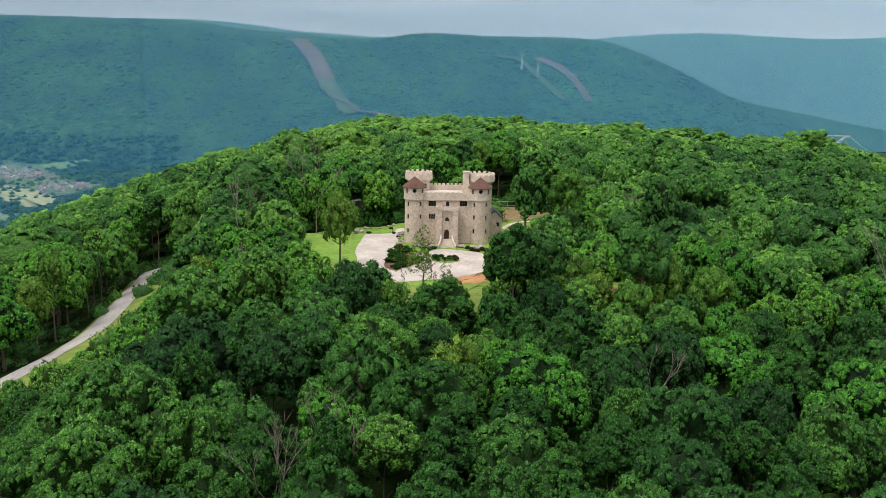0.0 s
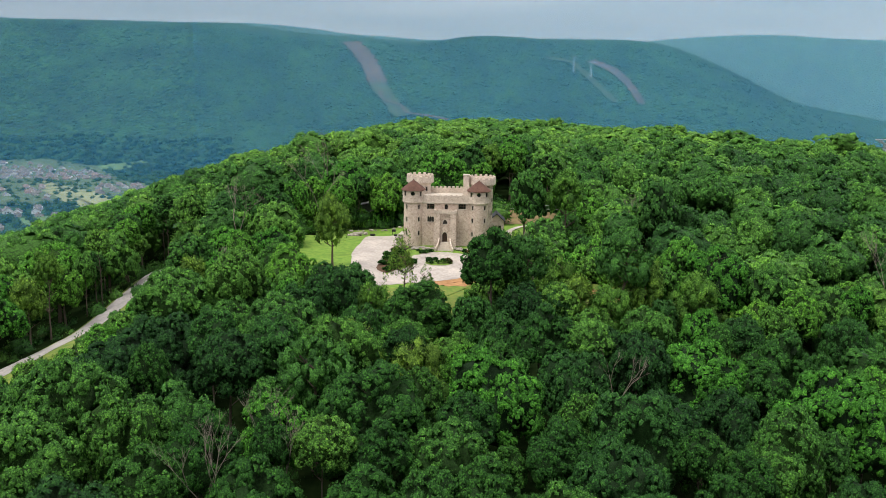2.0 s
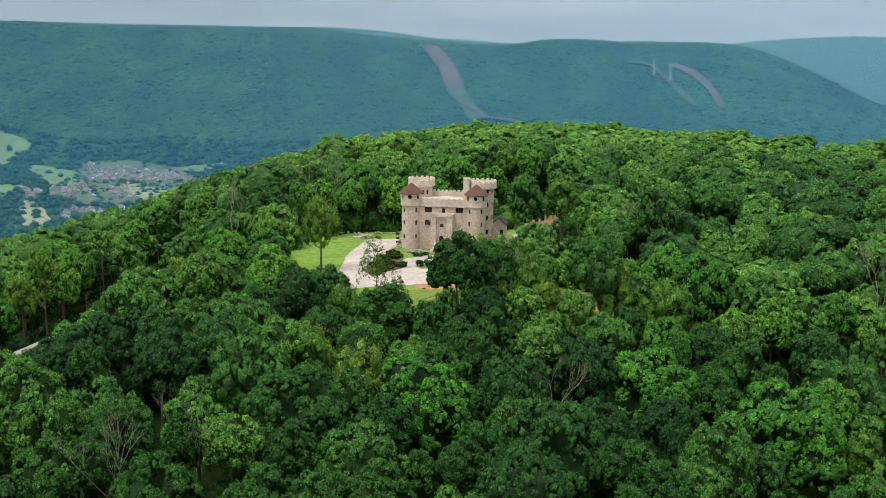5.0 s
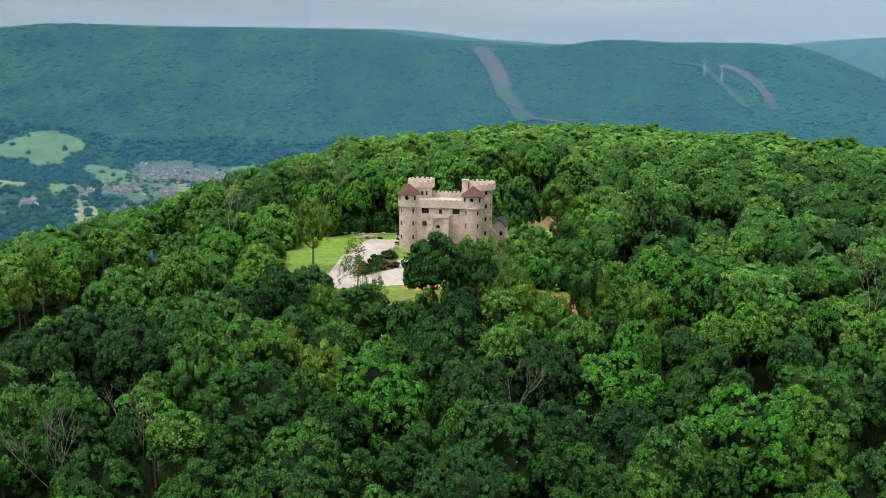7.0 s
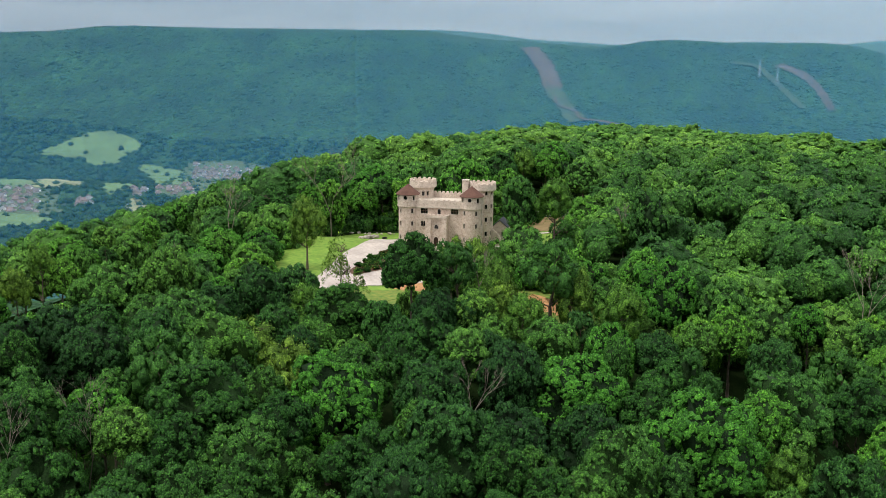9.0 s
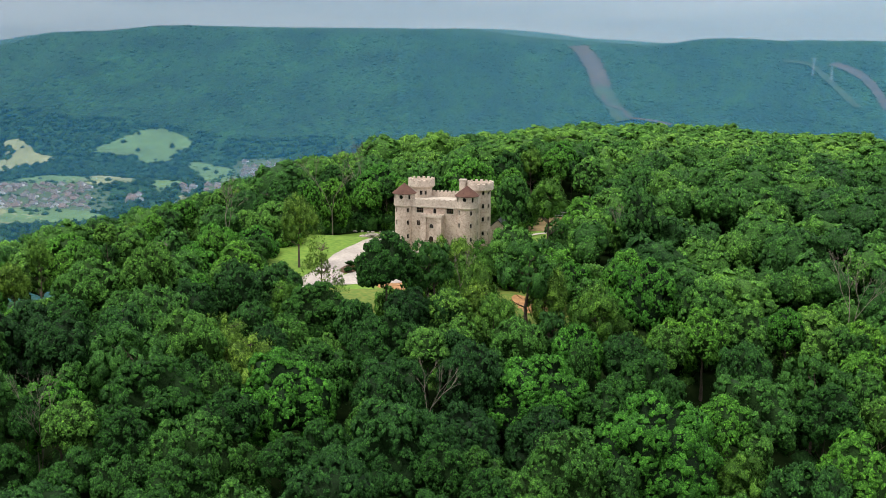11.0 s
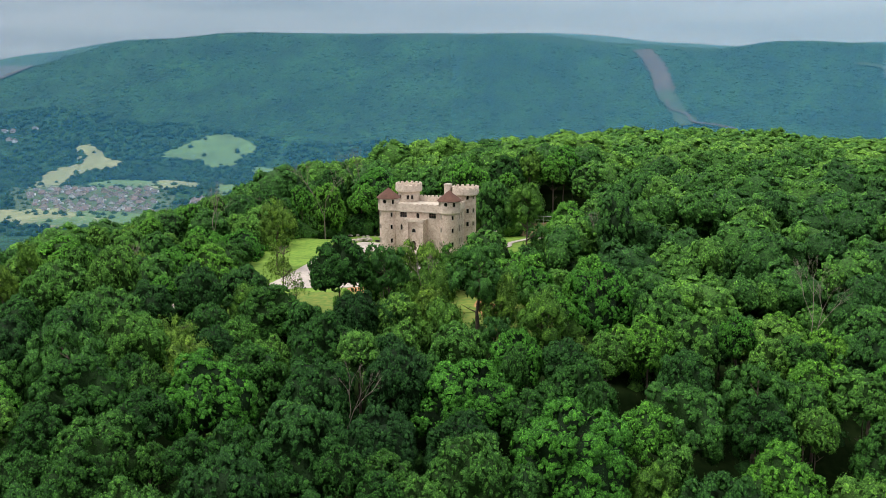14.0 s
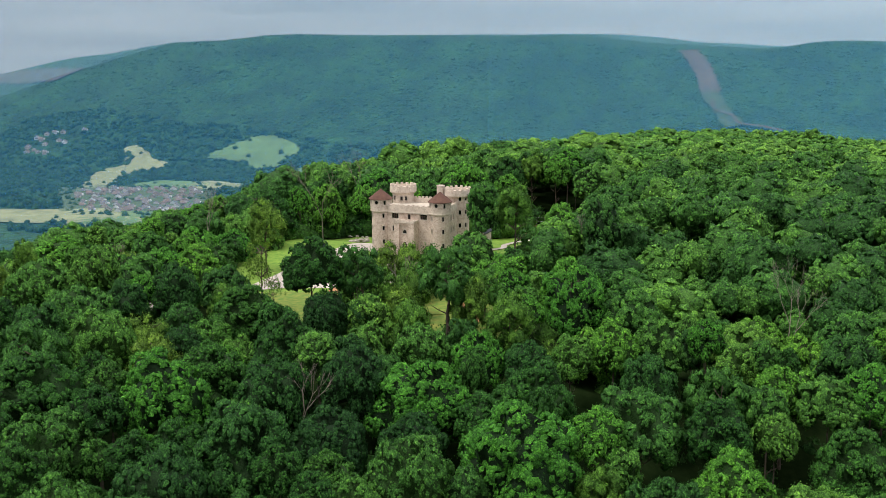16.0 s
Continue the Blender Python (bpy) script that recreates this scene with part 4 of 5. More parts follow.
for name, (x0, x1, y0, y1, z1) in dict(front=(-5.6, 6.3, -0.85, -0.35, 12.45), back=(-4.0, 6.6, 11.9, 12.35, 12.45), right=(9.5, 9.95, 2.5, 8.2, 12.3), left=(-9.2, -8.75, 2.5, 9.5, 12.3)).items():
    bm = bmesh.new()
    box(bm, x0, x1, y0, y1, 10.85, z1)
    p = part("parapet", bm, M_UPPER, castle)
    if name in ("front", "back"):
        n = 9 if name == "front" else 10
        merlons(p, MERLON, M_UPPER, [Matrix.LocRotScale((x0 + 0.6 + (x1 - x0 - 1.2) * k / (n - 1), (y0 + y1) / 2, z1), None, (1, 1, 0.55 if name == "front" else 1)) for k in range(n)])
    else:
        merlons(p, MERLON, M_UPPER, [Matrix.LocRotScale(((x0 + x1) / 2, y0 + 0.6 + (y1 - y0 - 1.2) * k / 4, z1), Euler((0, 0, radians(90))), (1, 1, 0.8)) for k in range(5)])
bm = bmesh.new()
box(bm, -5.6, 6.3, -1.0, -0.6, 10.6, 10.85)
part("string_course", bm, M_TRIM, castle)

# corner towers with cone roofs
for (cx, cy), side in ((FL, -1), (FR, 1)):
    bm = bmesh.new()
    lathe(bm, cx, cy, [(2.45, -4.5), (2.34, 2.0), (2.3, 10.6)])
    t = part("corner_tower", bm, M_STONE, castle)
    rows = [(facing(cx, cy, 2.3, a, z), "rect", 0.52, 1.05) for z in (2.7, 6.1, 9.2) for a in (-40, 40)]
    openings(t, rows)
    bm = bmesh.new()
    lathe(bm, cx, cy, [(2.3, 10.45), (2.62, 10.75), (2.66, 11.0), (2.6, 11.05), (2.6, 13.85)])
    u = part("upper_storey", bm, M_UPPER, castle)
    rows = [(facing(cx, cy, 2.6, a, 12.4), "rect", 0.6, 1.1) for a in (-46, 46, 100 * side)] + [(facing(cx, cy, 2.6, 0, 12.55), "round", 0.95, 0.95)]
    openings(u, rows)
    bm = bmesh.new()
    lathe(bm, cx, cy, [(2.55, 13.7), (2.98, 13.66), (3.0, 13.78), (2.0, 14.62), (1.0, 15.42), (0.06, 16.15), (0.03, 16.35)], 40)
    part("cone_roof", bm, M_ROOF, t, "brown-red shingled cone roof")

# round towers at the back
for (cx, cy), angles, levels in ((BL, (15, 39, -30), (12.0,)), (BR, (31, 66), (12.9, 9.5, 6.2, 2.6))):
    bm = bmesh.new()
    lathe(bm, cx, cy, [(2.9, -4.5), (2.8, 2.0), (2.75, 13.4), (3.35, 14.0)])
    t = part("round_tower", bm, M_STONE if cx > 0 else M_UPPER, castle)
    openings(t, [(facing(cx, cy, 2.76, a, z), "rect", 0.62, 1.05) for z in levels for a in angles])
    bm = bmesh.new()
    sides = 36
    lathe(bm, cx, cy, [(3.38, 13.95), (3.48, 14.1), (3.42, 15.55), (2.95, 15.55), (2.95, 14.9)], sides)
    crown_ = part("battlement", bm, M_UPPER, t)
    merlons(crown_, MERLON, M_UPPER, [Matrix.Translation((cx + 3.2 * math.cos(a), cy + 3.2 * math.sin(a), 15.55)) @ Matrix.Rotation(a + math.pi / 2, 4, "Z") for a in [2 * math.pi * k / 15 for k in range(15)]])

# chimney
bm = bmesh.new()
box(bm, 4.4, 5.9, 7.7, 9.2, 11.0, 16.3)
c = part("chimney", bm, M_UPPER, castle)
bm = bmesh.new()
box(bm, 4.3, 6.0, 7.6, 9.3, 16.3, 16.55)
part("chimney_cap", bm, M_TRIM, c)

# entrance bay with its balcony, door and stairs
bm = bmesh.new()
box(bm, -2.35, 2.95, -3.0, -0.5, -2.5, 8.6)
bay = part("entrance_bay", bm, M_STONE, castle)
openings(bay, [(flat(0.3, -3.0, 5.95), "arch", 0.98, 0.95)])
carve(bay, [(flat(0.25, -3.0, 1.55), opening("pointed", 1.15, 2.35, 0.02), 0.45)])
window(bay, flat(0.25, -3.0, 1.55), "pointed", 1.15, 2.35, 0, True)
for x0, x1 in ((-2.35, -0.95), (1.5, 2.95)):
    bm = bmesh.new()
    v = box(bm, x0, x1, -3.75, -3.0, -2.5, 8.6)
    for k in (4, 5):
        v[k].co.y += 0.25
    part("buttress", bm, M_STONE, bay)
bm = bmesh.new()
box(bm, -2.45, 3.05, -3.6, -3.3, 8.6, 9.15)
box(bm, -2.45, -2.15, -3.3, -0.62, 8.6, 9.15)
box(bm, 2.75, 3.05, -3.3, -0.62, 8.6, 9.15)
p = part("balcony_parapet", bm, M_UPPER, bay)
merlons(p, MERLON, M_UPPER, [Matrix.LocRotScale((-2.1 + 4.8 * k / 5, -3.45, 9.15), None, (0.9, 0.7, 0.75)) for k in range(6)])
for k in range(9):
    bm = bmesh.new()
    box(bm, -0.95 - 0.06 * k, 1.45 + 0.06 * k, -3.8 - 0.36 * k, -3.4 - 0.36 * k, -1.0, 1.55 - 0.165 * k)
    part("step", bm, M_TRIM, bay)
for s in (-1, 1):
    bm = bmesh.new()
    line = [(0.25 + s * (1.35 + 0.75 * (k / 7) ** 2), -3.7 - 0.5 * k, 2.5 - 0.24 * k) for k in range(8)]
    for (xa, ya, za), (xb, yb, zb) in zip(line, line[1:]):
        vs = [bm.verts.new(q) for q in ((xa - 0.16, ya, -1), (xa + 0.16, ya, -1), (xa + 0.16, ya, za), (xa - 0.16, ya, za), (xb - 0.16, yb, -1), (xb + 0.16, yb, -1), (xb + 0.16, yb, zb), (xb - 0.16, yb, zb))]
        for f in ((0, 1, 2, 3), (7, 6, 5, 4), (0, 4, 5, 1), (1, 5, 6, 2), (2, 6, 7, 3), (3, 7, 4, 0)):
            bm.faces.new([vs[i] for i in f])
    bmesh.ops.remove_doubles(bm, verts=bm.verts, dist=0.001)
    part("stair_wall", bm, M_UPPER, bay)

# outbuilding behind the castle
shed = tagged(new("outbuilding", None), "small stone outbuilding with a dark slate gable roof", "outbuilding")
bm = bmesh.new()
prism(bm, [(11.2, -1.5), (15.0, -1.5), (15.0, 3.9), (13.1, 5.6), (11.2, 3.9)], 13.6, 18.6)
w = part("walls", bm, M_UPPER, shed)
openings(w, [(flat(13.9, 13.6, 1.6), "rect", 0.7, 1.1)])
for s in (-1, 1):
    bm = bmesh.new()
    prism(bm, [(13.1, 5.66), (13.1, 5.86), (13.1 + s * 2.15, 3.94), (13.1 + s * 2.15, 3.74)], 13.3, 18.9)
    part("roof_slope", bm, M_SLATE, shed)
bm = bmesh.new()
for k in range(8):
    a0, a1 = k / 8, (k + 1) / 8
    x0, x1 = 11.6 + 2.3 * a0, 11.6 + 2.3 * a1
    box(bm, x0, x1, 9.0 + 1.4 * a0, 9.6 + 1.4 * a0, -1.5, 4.2 - 3.0 * a0 ** 1.6)
wing = tagged(part("curved_wall", bm, M_UPPER, None), "pale curved stone wall sweeping down beside the castle", "wall", kind="structure")


# ---- round the castle ----
def boulder_mesh(seed):
    r = random.Random(seed)
    bm = bmesh.new()
    bmesh.ops.create_icosphere(bm, subdivisions=2, radius=1.0)
    for v in bm.verts:
        v.co *= r.uniform(0.78, 1.15)
        v.co.z *= 0.62
    me = bpy.data.meshes.new("boulder")
    bm.to_mesh(me)
    bm.free()
    me.materials.append(M_ROCK)
    return me


ROCKS = [boulder_mesh(k) for k in range(4)]


def boulder(x, y, r, lift, rg, label):
    ob = new("boulder", ROCKS[rg.randrange(4)])
    ob.matrix_basis = Matrix.LocRotScale((x, y, ground_at(x, y) + lift + r * 0.35), Euler((rg.uniform(-0.2, 0.2), rg.uniform(-0.2, 0.2), rg.uniform(0, 6.3))), (r * rg.uniform(0.9, 1.5), r, r * rg.uniform(0.7, 1.1)))
    return tagged(ob, label, "boulder", "boulders")


rg = random.Random(3)
for k in range(26):
    boulder(-25.5 + rg.uniform(0, 4.2), 17.5 + rg.uniform(0, 5.5), rg.uniform(0.35, 0.75), 0.1 + (0.45 if k > 17 else 0), rg, "flat grey boulder in a pile on the lawn")
for k in range(12):
    boulder(-31 + 1.6 * k + rg.uniform(-0.5, 0.5), 29 + 0.35 * k + rg.uniform(-0.8, 0.8), rg.uniform(0.3, 0.6), 0.1, rg, "pale boulder along the far edge of the lawn")
for k in range(16):
    boulder(-11.0 + rg.uniform(-0.7, 0.9), -4 + 1.25 * k + rg.uniform(-0.5, 0.5), rg.uniform(0.25, 0.55), 0.15, rg, "rough boulder at the foot of the castle wall")
for k in range(30):
    boulder(3.2 + 0.20 * k + rg.uniform(-0.3, 0.3), -5.2 - 0.05 * k + rg.uniform(-1.2, 1.2), rg.uniform(0.3, 0.65), 0.1, rg, "pale rubble stone beside the castle stairs")
for k in range(22):
    boulder(-7.4 + 0.25 * k, -4.9 + rg.uniform(-1.2, 1.2), rg.uniform(0.3, 0.6), 0.1, rg, "pale rubble stone beside the castle stairs")

M_SHRUB_RED = foliage("reddish_shrub_leaves", (0.10, 0.035, 0.02), (0.15, 0.06, 0.03), (0.20, 0.10, 0.04), False)


def shrub(seed, mat, label, cover=240):
    root = new("shrub", None)
    v, vf, lean, mass = crown_arrays(seed, 1.0, 1.5, 12, cover, 0.18, fine=2)
    k = new("leaves", crown_mesh("leaves", v, vf, lean, mass, (mat, M_CORE_SHADE)))
    k.parent = root
    bm = bmesh.new()
    for a in range(3):
        limb(bm, (0, 0, -0.15), (0.3 * math.cos(a * 2.1), 0.3 * math.sin(a * 2.1), 0.7), 0.05, 0.02, 5)
    part("stem", bm, M_BARK, root)
    return tagged(root, label, "shrub", "planted shrubs")


GREEN = shrub(501, M_LEAF, "small rounded green shrub in a planted bed")
RED = shrub(502, M_SHRUB_RED, "low reddish-brown shrub in the round bed")
LIGHT = shrub(503, M_LEAF_YELLOW, "yellow-green shrub in a planted bed")


def set_shrub(kind, x, y, r, lift):
    m = Matrix.LocRotScale((x, y, ground_at(x, y) + lift), Euler((0, 0, rg.uniform(0, 6.3))), (r, r, r * rg.uniform(0.7, 1.0)))
    if kind.name in USED:
        kind = copy_thing(kind, Matrix.Identity(4))
    else:
        USED.add(kind.name)
    kind.matrix_basis = m


for kind, x, y, r in ((GREEN, -2.6, -20, 0.9), (GREEN, -1.4, -18.8, 0.7), (LIGHT, -0.6, -20.9, 0.6), (LIGHT, 0.5, -20.4, 0.7), (RED, 1.7, -19.3, 0.75), (RED, 2.0, -20.7, 0.6), (RED, 0.6, -18.6, 0.5), (GREEN, -2.1, -21.4, 0.5)):
    set_shrub(kind, x, y, r, 0.36)
for _ in range(150):
    x, y = rg.uniform(-14, -6), rg.uniform(-30.6, -5.4)
    if inside(BED, x, y) and rg.random() < 0.42:
        set_shrub(rg.choice((GREEN, LIGHT, LIGHT, RED)), x, y, rg.uniform(0.45, 1.05), 0.2)
for k in range(12):
    set_shrub(rg.choice((GREEN, LIGHT)), -6 + rg.uniform(0, 4.5), -8.6 + rg.uniform(-1.6, 1.2), rg.uniform(0.35, 0.7), 0.1)
for k in range(12):
    set_shrub(rg.choice((GREEN, LIGHT, RED)), 4.5 + rg.uniform(0, 5), -8.2 + rg.uniform(-2.2, 1.2), rg.uniform(0.35, 0.75), 0.1)


def dead_tree(x, y, top, r, seed, label):
    """A bare tree: a trunk that forks again and again into thin upright twigs."""
    rr = random.Random(seed)
    g = ground_at(x, y)
    root = new("dead_tree", None)
    bm = bmesh.new()

    def fork(p, way, length, radius, level):
        q = p + way * length
        limb(bm, p, q, radius, radius * 0.62, 5 if level > 2 else 4)
        if level:
            for _ in range(3 if level < 4 else 2):
                w = (way + Vector((rr.uniform(-1, 1), rr.uniform(-1, 1), rr.uniform(-0.1, 0.5))) * 0.55).normalized()
                fork(q, w, length * rr.uniform(0.55, 0.85), radius * 0.6, level - 1)

    h = top - g
    fork(Vector((0, 0, -0.5)), Vector((rr.uniform(-0.1, 0.1), rr.uniform(-0.1, 0.1), 1)).normalized(), h * 0.42, 0.17, 5)
    part("trunk", bm, M_DEADWOOD, root)
    root.location = (x, y, g)
    tagged(root, label, "tree", "dead trees")


for k, (x, y, top, r) in enumerate(((28, -101, 3.5, 3.6), (-35, 44, 16, 4.0), (-47, -18, 13, 5.0), (-40, -58, 9, 3.5), (-17, -128, 3.0, 3.0), (-22, -134, 2.5, 3.0), (15.5, -36, 9.5, 3.6), (17, -60, 11, 3.8), (92, -40, 6, 3.5), (-33, 16, 15, 3.5), (45, -2, 13, 3.2), (19, -47, 9, 3.0))):
    dead_tree(x, y, top, r, 700 + k, "bare grey dead tree with forked branches")

# things on the apron
pit = tagged(new("fire_pit", None), "dark iron fire pit at the edge of the gravel", "fire pit")
bm = bmesh.new()
lathe(bm, 0, 0, [(0.55, 0.0), (0.75, 0.12), (0.75, 0.4), (0.62, 0.4), (0.55, 0.15)], 20)
part("bowl", bm, M_IRON, pit)
pit.location = (-19.6, 21.0, ground_at(-19.6, 21.0) + 0.26)
post = tagged(new("barbecue", None), "black covered barbecue beside the gravel apron", "barbecue")
bm = bmesh.new()
box(bm, -0.5, 0.5, -0.3, 0.3, 0.9, 1.45)
bmesh.ops.bevel(bm, geom=bm.edges[:], offset=0.08, segments=2, affect="EDGES")
part("lid", bm, M_IRON, post)
for sx in (-0.35, 0.35):
    bm = bmesh.new()
    box(bm, sx - 0.05, sx + 0.05, -0.05, 0.05, 0, 0.95)
    part("leg", bm, M_IRON, post)
post.location = (-13.6, 16.5, ground_at(-13.6, 16.5) + 0.25)
for x, y in ((-12.8, 12.0), (-11.6, 4.5)):
    tub = tagged(new("planter", None), "low dark planter tub on the gravel", "planter", "planters")
    bm = bmesh.new()
    lathe(bm, 0, 0, [(0.42, 0), (0.5, 0.4), (0.44, 0.4), (0.4, 0.3)], 16)
    part("tub", bm, M_IRON, tub)
    tub.location = (x, y, ground_at(x, y) + 0.25)

# path, terraces and fence behind
path = strip("garden_path", [(12.5, 6), (15, 9), (15.8, 13), (18, 19), (16.8, 25), (20, 33), (25, 37)], 1.5, M_GRAVEL, 0.3, "narrow pale garden path curving over the lawn", "path")
terrace = drape("clay_terrace", [(13, 42), (20, 38), (29, 44), (32, 56), (24, 63), (14, 57)], M_TERRACE, 0.2, "rough browned terrace behind the castle", "soil", 6, 8, 0.4)
fence = tagged(new("fence", None), "grey metal rail fence behind the castle", "fence")
fx = [12.5 + 2.6 * k for k in range(9)]
for x in fx:
    g = ground_at(x, 58)
    bm = bmesh.new()
    limb(bm, (x, 58, g - 0.3), (x, 58, g + 2.5), 0.06, 0.06, 8)
    part("post", bm, M_STEEL, fence)
for xa, xb in zip(fx, fx[1:]):
    for h in (1.3, 2.4):
        bm = bmesh.new()
        limb(bm, (xa, 58, ground_at(xa, 58) + h), (xb, 58, ground_at(xb, 58) + h), 0.055, 0.055, 6)
        part("rail", bm, M_STEEL, fence)
hut = tagged(new("white_hut", None), "low white hut half hidden among the trees", "hut")
g = ground_at(-25, 66)
bm = bmesh.new()
box(bm, -27.4, -22.6, 64.5, 67.5, g - 0.3, g + 2.1)
part("walls", bm, M_WHITE, hut)
bm = bmesh.new()
prism(bm, [(-27.8, g + 2.1), (-22.2, g + 2.1), (-22.2, g + 2.25), (-25, g + 2.9), (-27.8, g + 2.25)], 64.1, 67.9)
part("roof", bm, M_WHITE, hut)


# ---- the valley ----
FIELDS = [
    ("meadow", M_FAIRWAY, [(-1520, 2035), (-1482, 2123), (-1461, 2177), (-1397, 2209), (-1327, 2188), (-1290, 2147), (-1305, 2090), (-1291, 2031), (-1330, 1996), (-1394, 2028), (-1465, 2029)]),
    ("field", M_FIELD, [(-1775, 2022), (-1740, 2051), (-1645, 1985), (-1572, 1954), (-1601, 1915), (-1617, 1791), (-1485, 1613), (-1495, 1550), (-1560, 1649), (-1612, 1743), (-1680, 1795), (-1673, 1914), (-1676, 1960)]),
    ("field", M_FIELD, [(-1491, 1277), (-1414, 1304), (-1322, 1347), (-1229, 1364), (-1146, 1328), (-1092, 1271), (-1112, 1213), (-1192, 1186), (-1284, 1199), (-1383, 1173)]),
    ("field", M_FAIRWAY, [(-1454, 1666), (-1435, 1748), (-1336, 1747), (-1218, 1760), (-1172, 1704), (-1302, 1677), (-1379, 1613)]),
    ("field", M_FIELD, [(-1526, 1554), (-1707, 1825), (-1699, 1912), (-1687, 1976), (-1580, 1956), (-1610, 1906), (-1602, 1802), (-1552, 1697)]),
    ("field", M_FIELD, [(-1350, 1693), (-1325, 1771), (-1223, 1757), (-1190, 1697), (-1245, 1655)]),
    ("field", M_FAIRWAY, [(-1158, 1737), (-1086, 1743), (-1053, 1616), (-1051, 1579)]),
    ("meadow", M_FAIRWAY, [(-1251, 2040), (-1171, 2024), (-1085, 1979), (-1006, 1816), (-1047, 1775), (-1138, 1909)])]
FIELDS += [
    ("meadow", M_FAIRWAY, [(-1353, 1351), (-1286, 1356), (-1205, 1356), (-1124, 1368), (-1012, 1333), (-1019, 1268), (-1086, 1232), (-1177, 1214), (-1229, 1212)]),
    ("meadow", M_FAIRWAY, [(-1230, 2002), (-1176, 1995), (-1033, 1878), (-989, 1787), (-1045, 1763), (-1132, 1876)]),
    ("field", M_FIELD, [(-925, 1849), (-839, 1785), (-711, 1684), (-673, 1603), (-704, 1539), (-766, 1610), (-857, 1725)]),
    ("field", M_FAIRWAY, [(-764, 1415), (-737, 1450), (-685, 1490), (-680, 1439), (-700, 1350), (-722, 1335)]),
    ("field", M_FIELD, [(-986, 1556), (-959, 1552), (-836, 1383), (-825, 1348), (-867, 1338)])]
FIELDS += [("field", M_FAIRWAY, [(-816, 1245), (-780, 1275), (-739, 1282), (-720, 1228), (-762, 1206), (-797, 1210)]),
           ("meadow", M_FAIRWAY, [(-862, 2034), (-773, 2081), (-756, 2061), (-814, 2013)])]
FIELDS += [("town_green", M_TOWN, [(-1590, 1560), (-1450, 1660), (-1270, 1690), (-1150, 1560), (-1040, 1400), (-1120, 1290), (-1320, 1290), (-1440, 1420)]),
           ("town_green", M_TOWN, [(-1110, 2060), (-1000, 2080), (-850, 2020), (-740, 1880), (-640, 1800), (-700, 1660), (-800, 1560), (-880, 1560), (-1010, 1700), (-1050, 1880)])]
for name, mat, outline in FIELDS:
    drape(name, outline, mat, 2.5, "pale mown field in the valley" if mat is M_FIELD else "light green meadow in the valley", "field", 6, 6, 3.0)

# bare swathes on the mountain
SCARS = [("rock_scar", M_SCAR, [(-378, 2895), (-335, 2790), (-290, 2660), (-262, 2555)], (58, 50)), ("cleared_strip", M_CUTGRASS, [(-268, 2560), (-232, 2480), (-175, 2375)], (46, 52)),
         ("rock_scar", M_SCAR, [(350, 2805), (408, 2745), (444, 2645), (462, 2520)], (36, 20)), ("cleared_strip", M_CUTGRASS, [(215, 2775), (285, 2772), (325, 2690), (392, 2527)], (20, 20)),
         ("rock_scar", M_SCAR, [(-2980, 2640), (-2780, 2650), (-2560, 2600), (-2440, 2560)], (170, 120)), ("rock_scar", M_SCAR, [(1640, 3990), (1760, 3990), (1900, 3980)], (16, 10))]
SCARBAND = []
hr = random.Random(21)
for name, mat, line, (wa, wb) in SCARS:
    rag = [hr.uniform(0.72, 1.25) for _ in range(100)]
    wob = lambda u, a=wa, b=wb, rag=rag: (a + (b - a) * u) * rag[int(u * 99)]
    strip(name, line, wob, mat, 4.5, "bare reddish rock swathe on the mountainside" if mat is M_SCAR else "cleared grassy strip on the mountainside", "clearing", 24)
    SCARBAND.append((line, max(wa, wb) * 0.33))
track = strip("dirt_track", [(-250, 2500), (-235, 2450), (-190, 2430), (-170, 2390), (-110, 2370), (-60, 2330)], 9, M_SCAR, 8.0, "reddish dirt track on the cleared strip", "track")


def house_thing(wall, roof, label):
    root = new("house", None)
    bm = bmesh.new()
    prism(bm, [(-7, -2), (7, -2), (7, 5), (0, 9.5), (-7, 5)], -5, 5)
    part("wall", bm, wall, root)
    for s in (-1, 1):
        bm = bmesh.new()
        prism(bm, [(0, 9.6), (0, 10.1), (s * 8, 4.9), (s * 8, 4.4)], -5.7, 5.7)
        part("roof", bm, roof, root)
    bm = bmesh.new()
    prism(bm, [(2, -2), (6.5, -2), (6.5, 4.2), (4.2, 6.4), (2, 4.2)], -9, -5)
    part("wing", bm, wall, root)
    bm = bmesh.new()
    box(bm, -3, -2, 1, 2, 6, 11)
    part("chimney", bm, M_TRIM, root)
    for x in (-5, -2, 0.6):
        bm = bmesh.new()
        box(bm, x, x + 1.3, -5.06, -4.94, 1.2, 3.4)
        part("window", bm, M_GLASS, root)
    return tagged(root, label, "house", "village houses")


M_BEIGE = two_scale("beige_house_wall", (0.42, 0.36, 0.30), (0.58, 0.52, 0.45), 0.8, 0.1)
M_ROSE = two_scale("rosy_brick_wall", (0.40, 0.34, 0.30), (0.54, 0.48, 0.44), 0.8, 0.1)
M_ROOFGREY = two_scale("grey_shingle_roof", (0.13, 0.12, 0.115), (0.24, 0.225, 0.215), 0.8, 0.1)
M_ROOFRED = two_scale("reddish_shingle_roof", (0.17, 0.13, 0.115), (0.26, 0.20, 0.18), 0.8, 0.1)
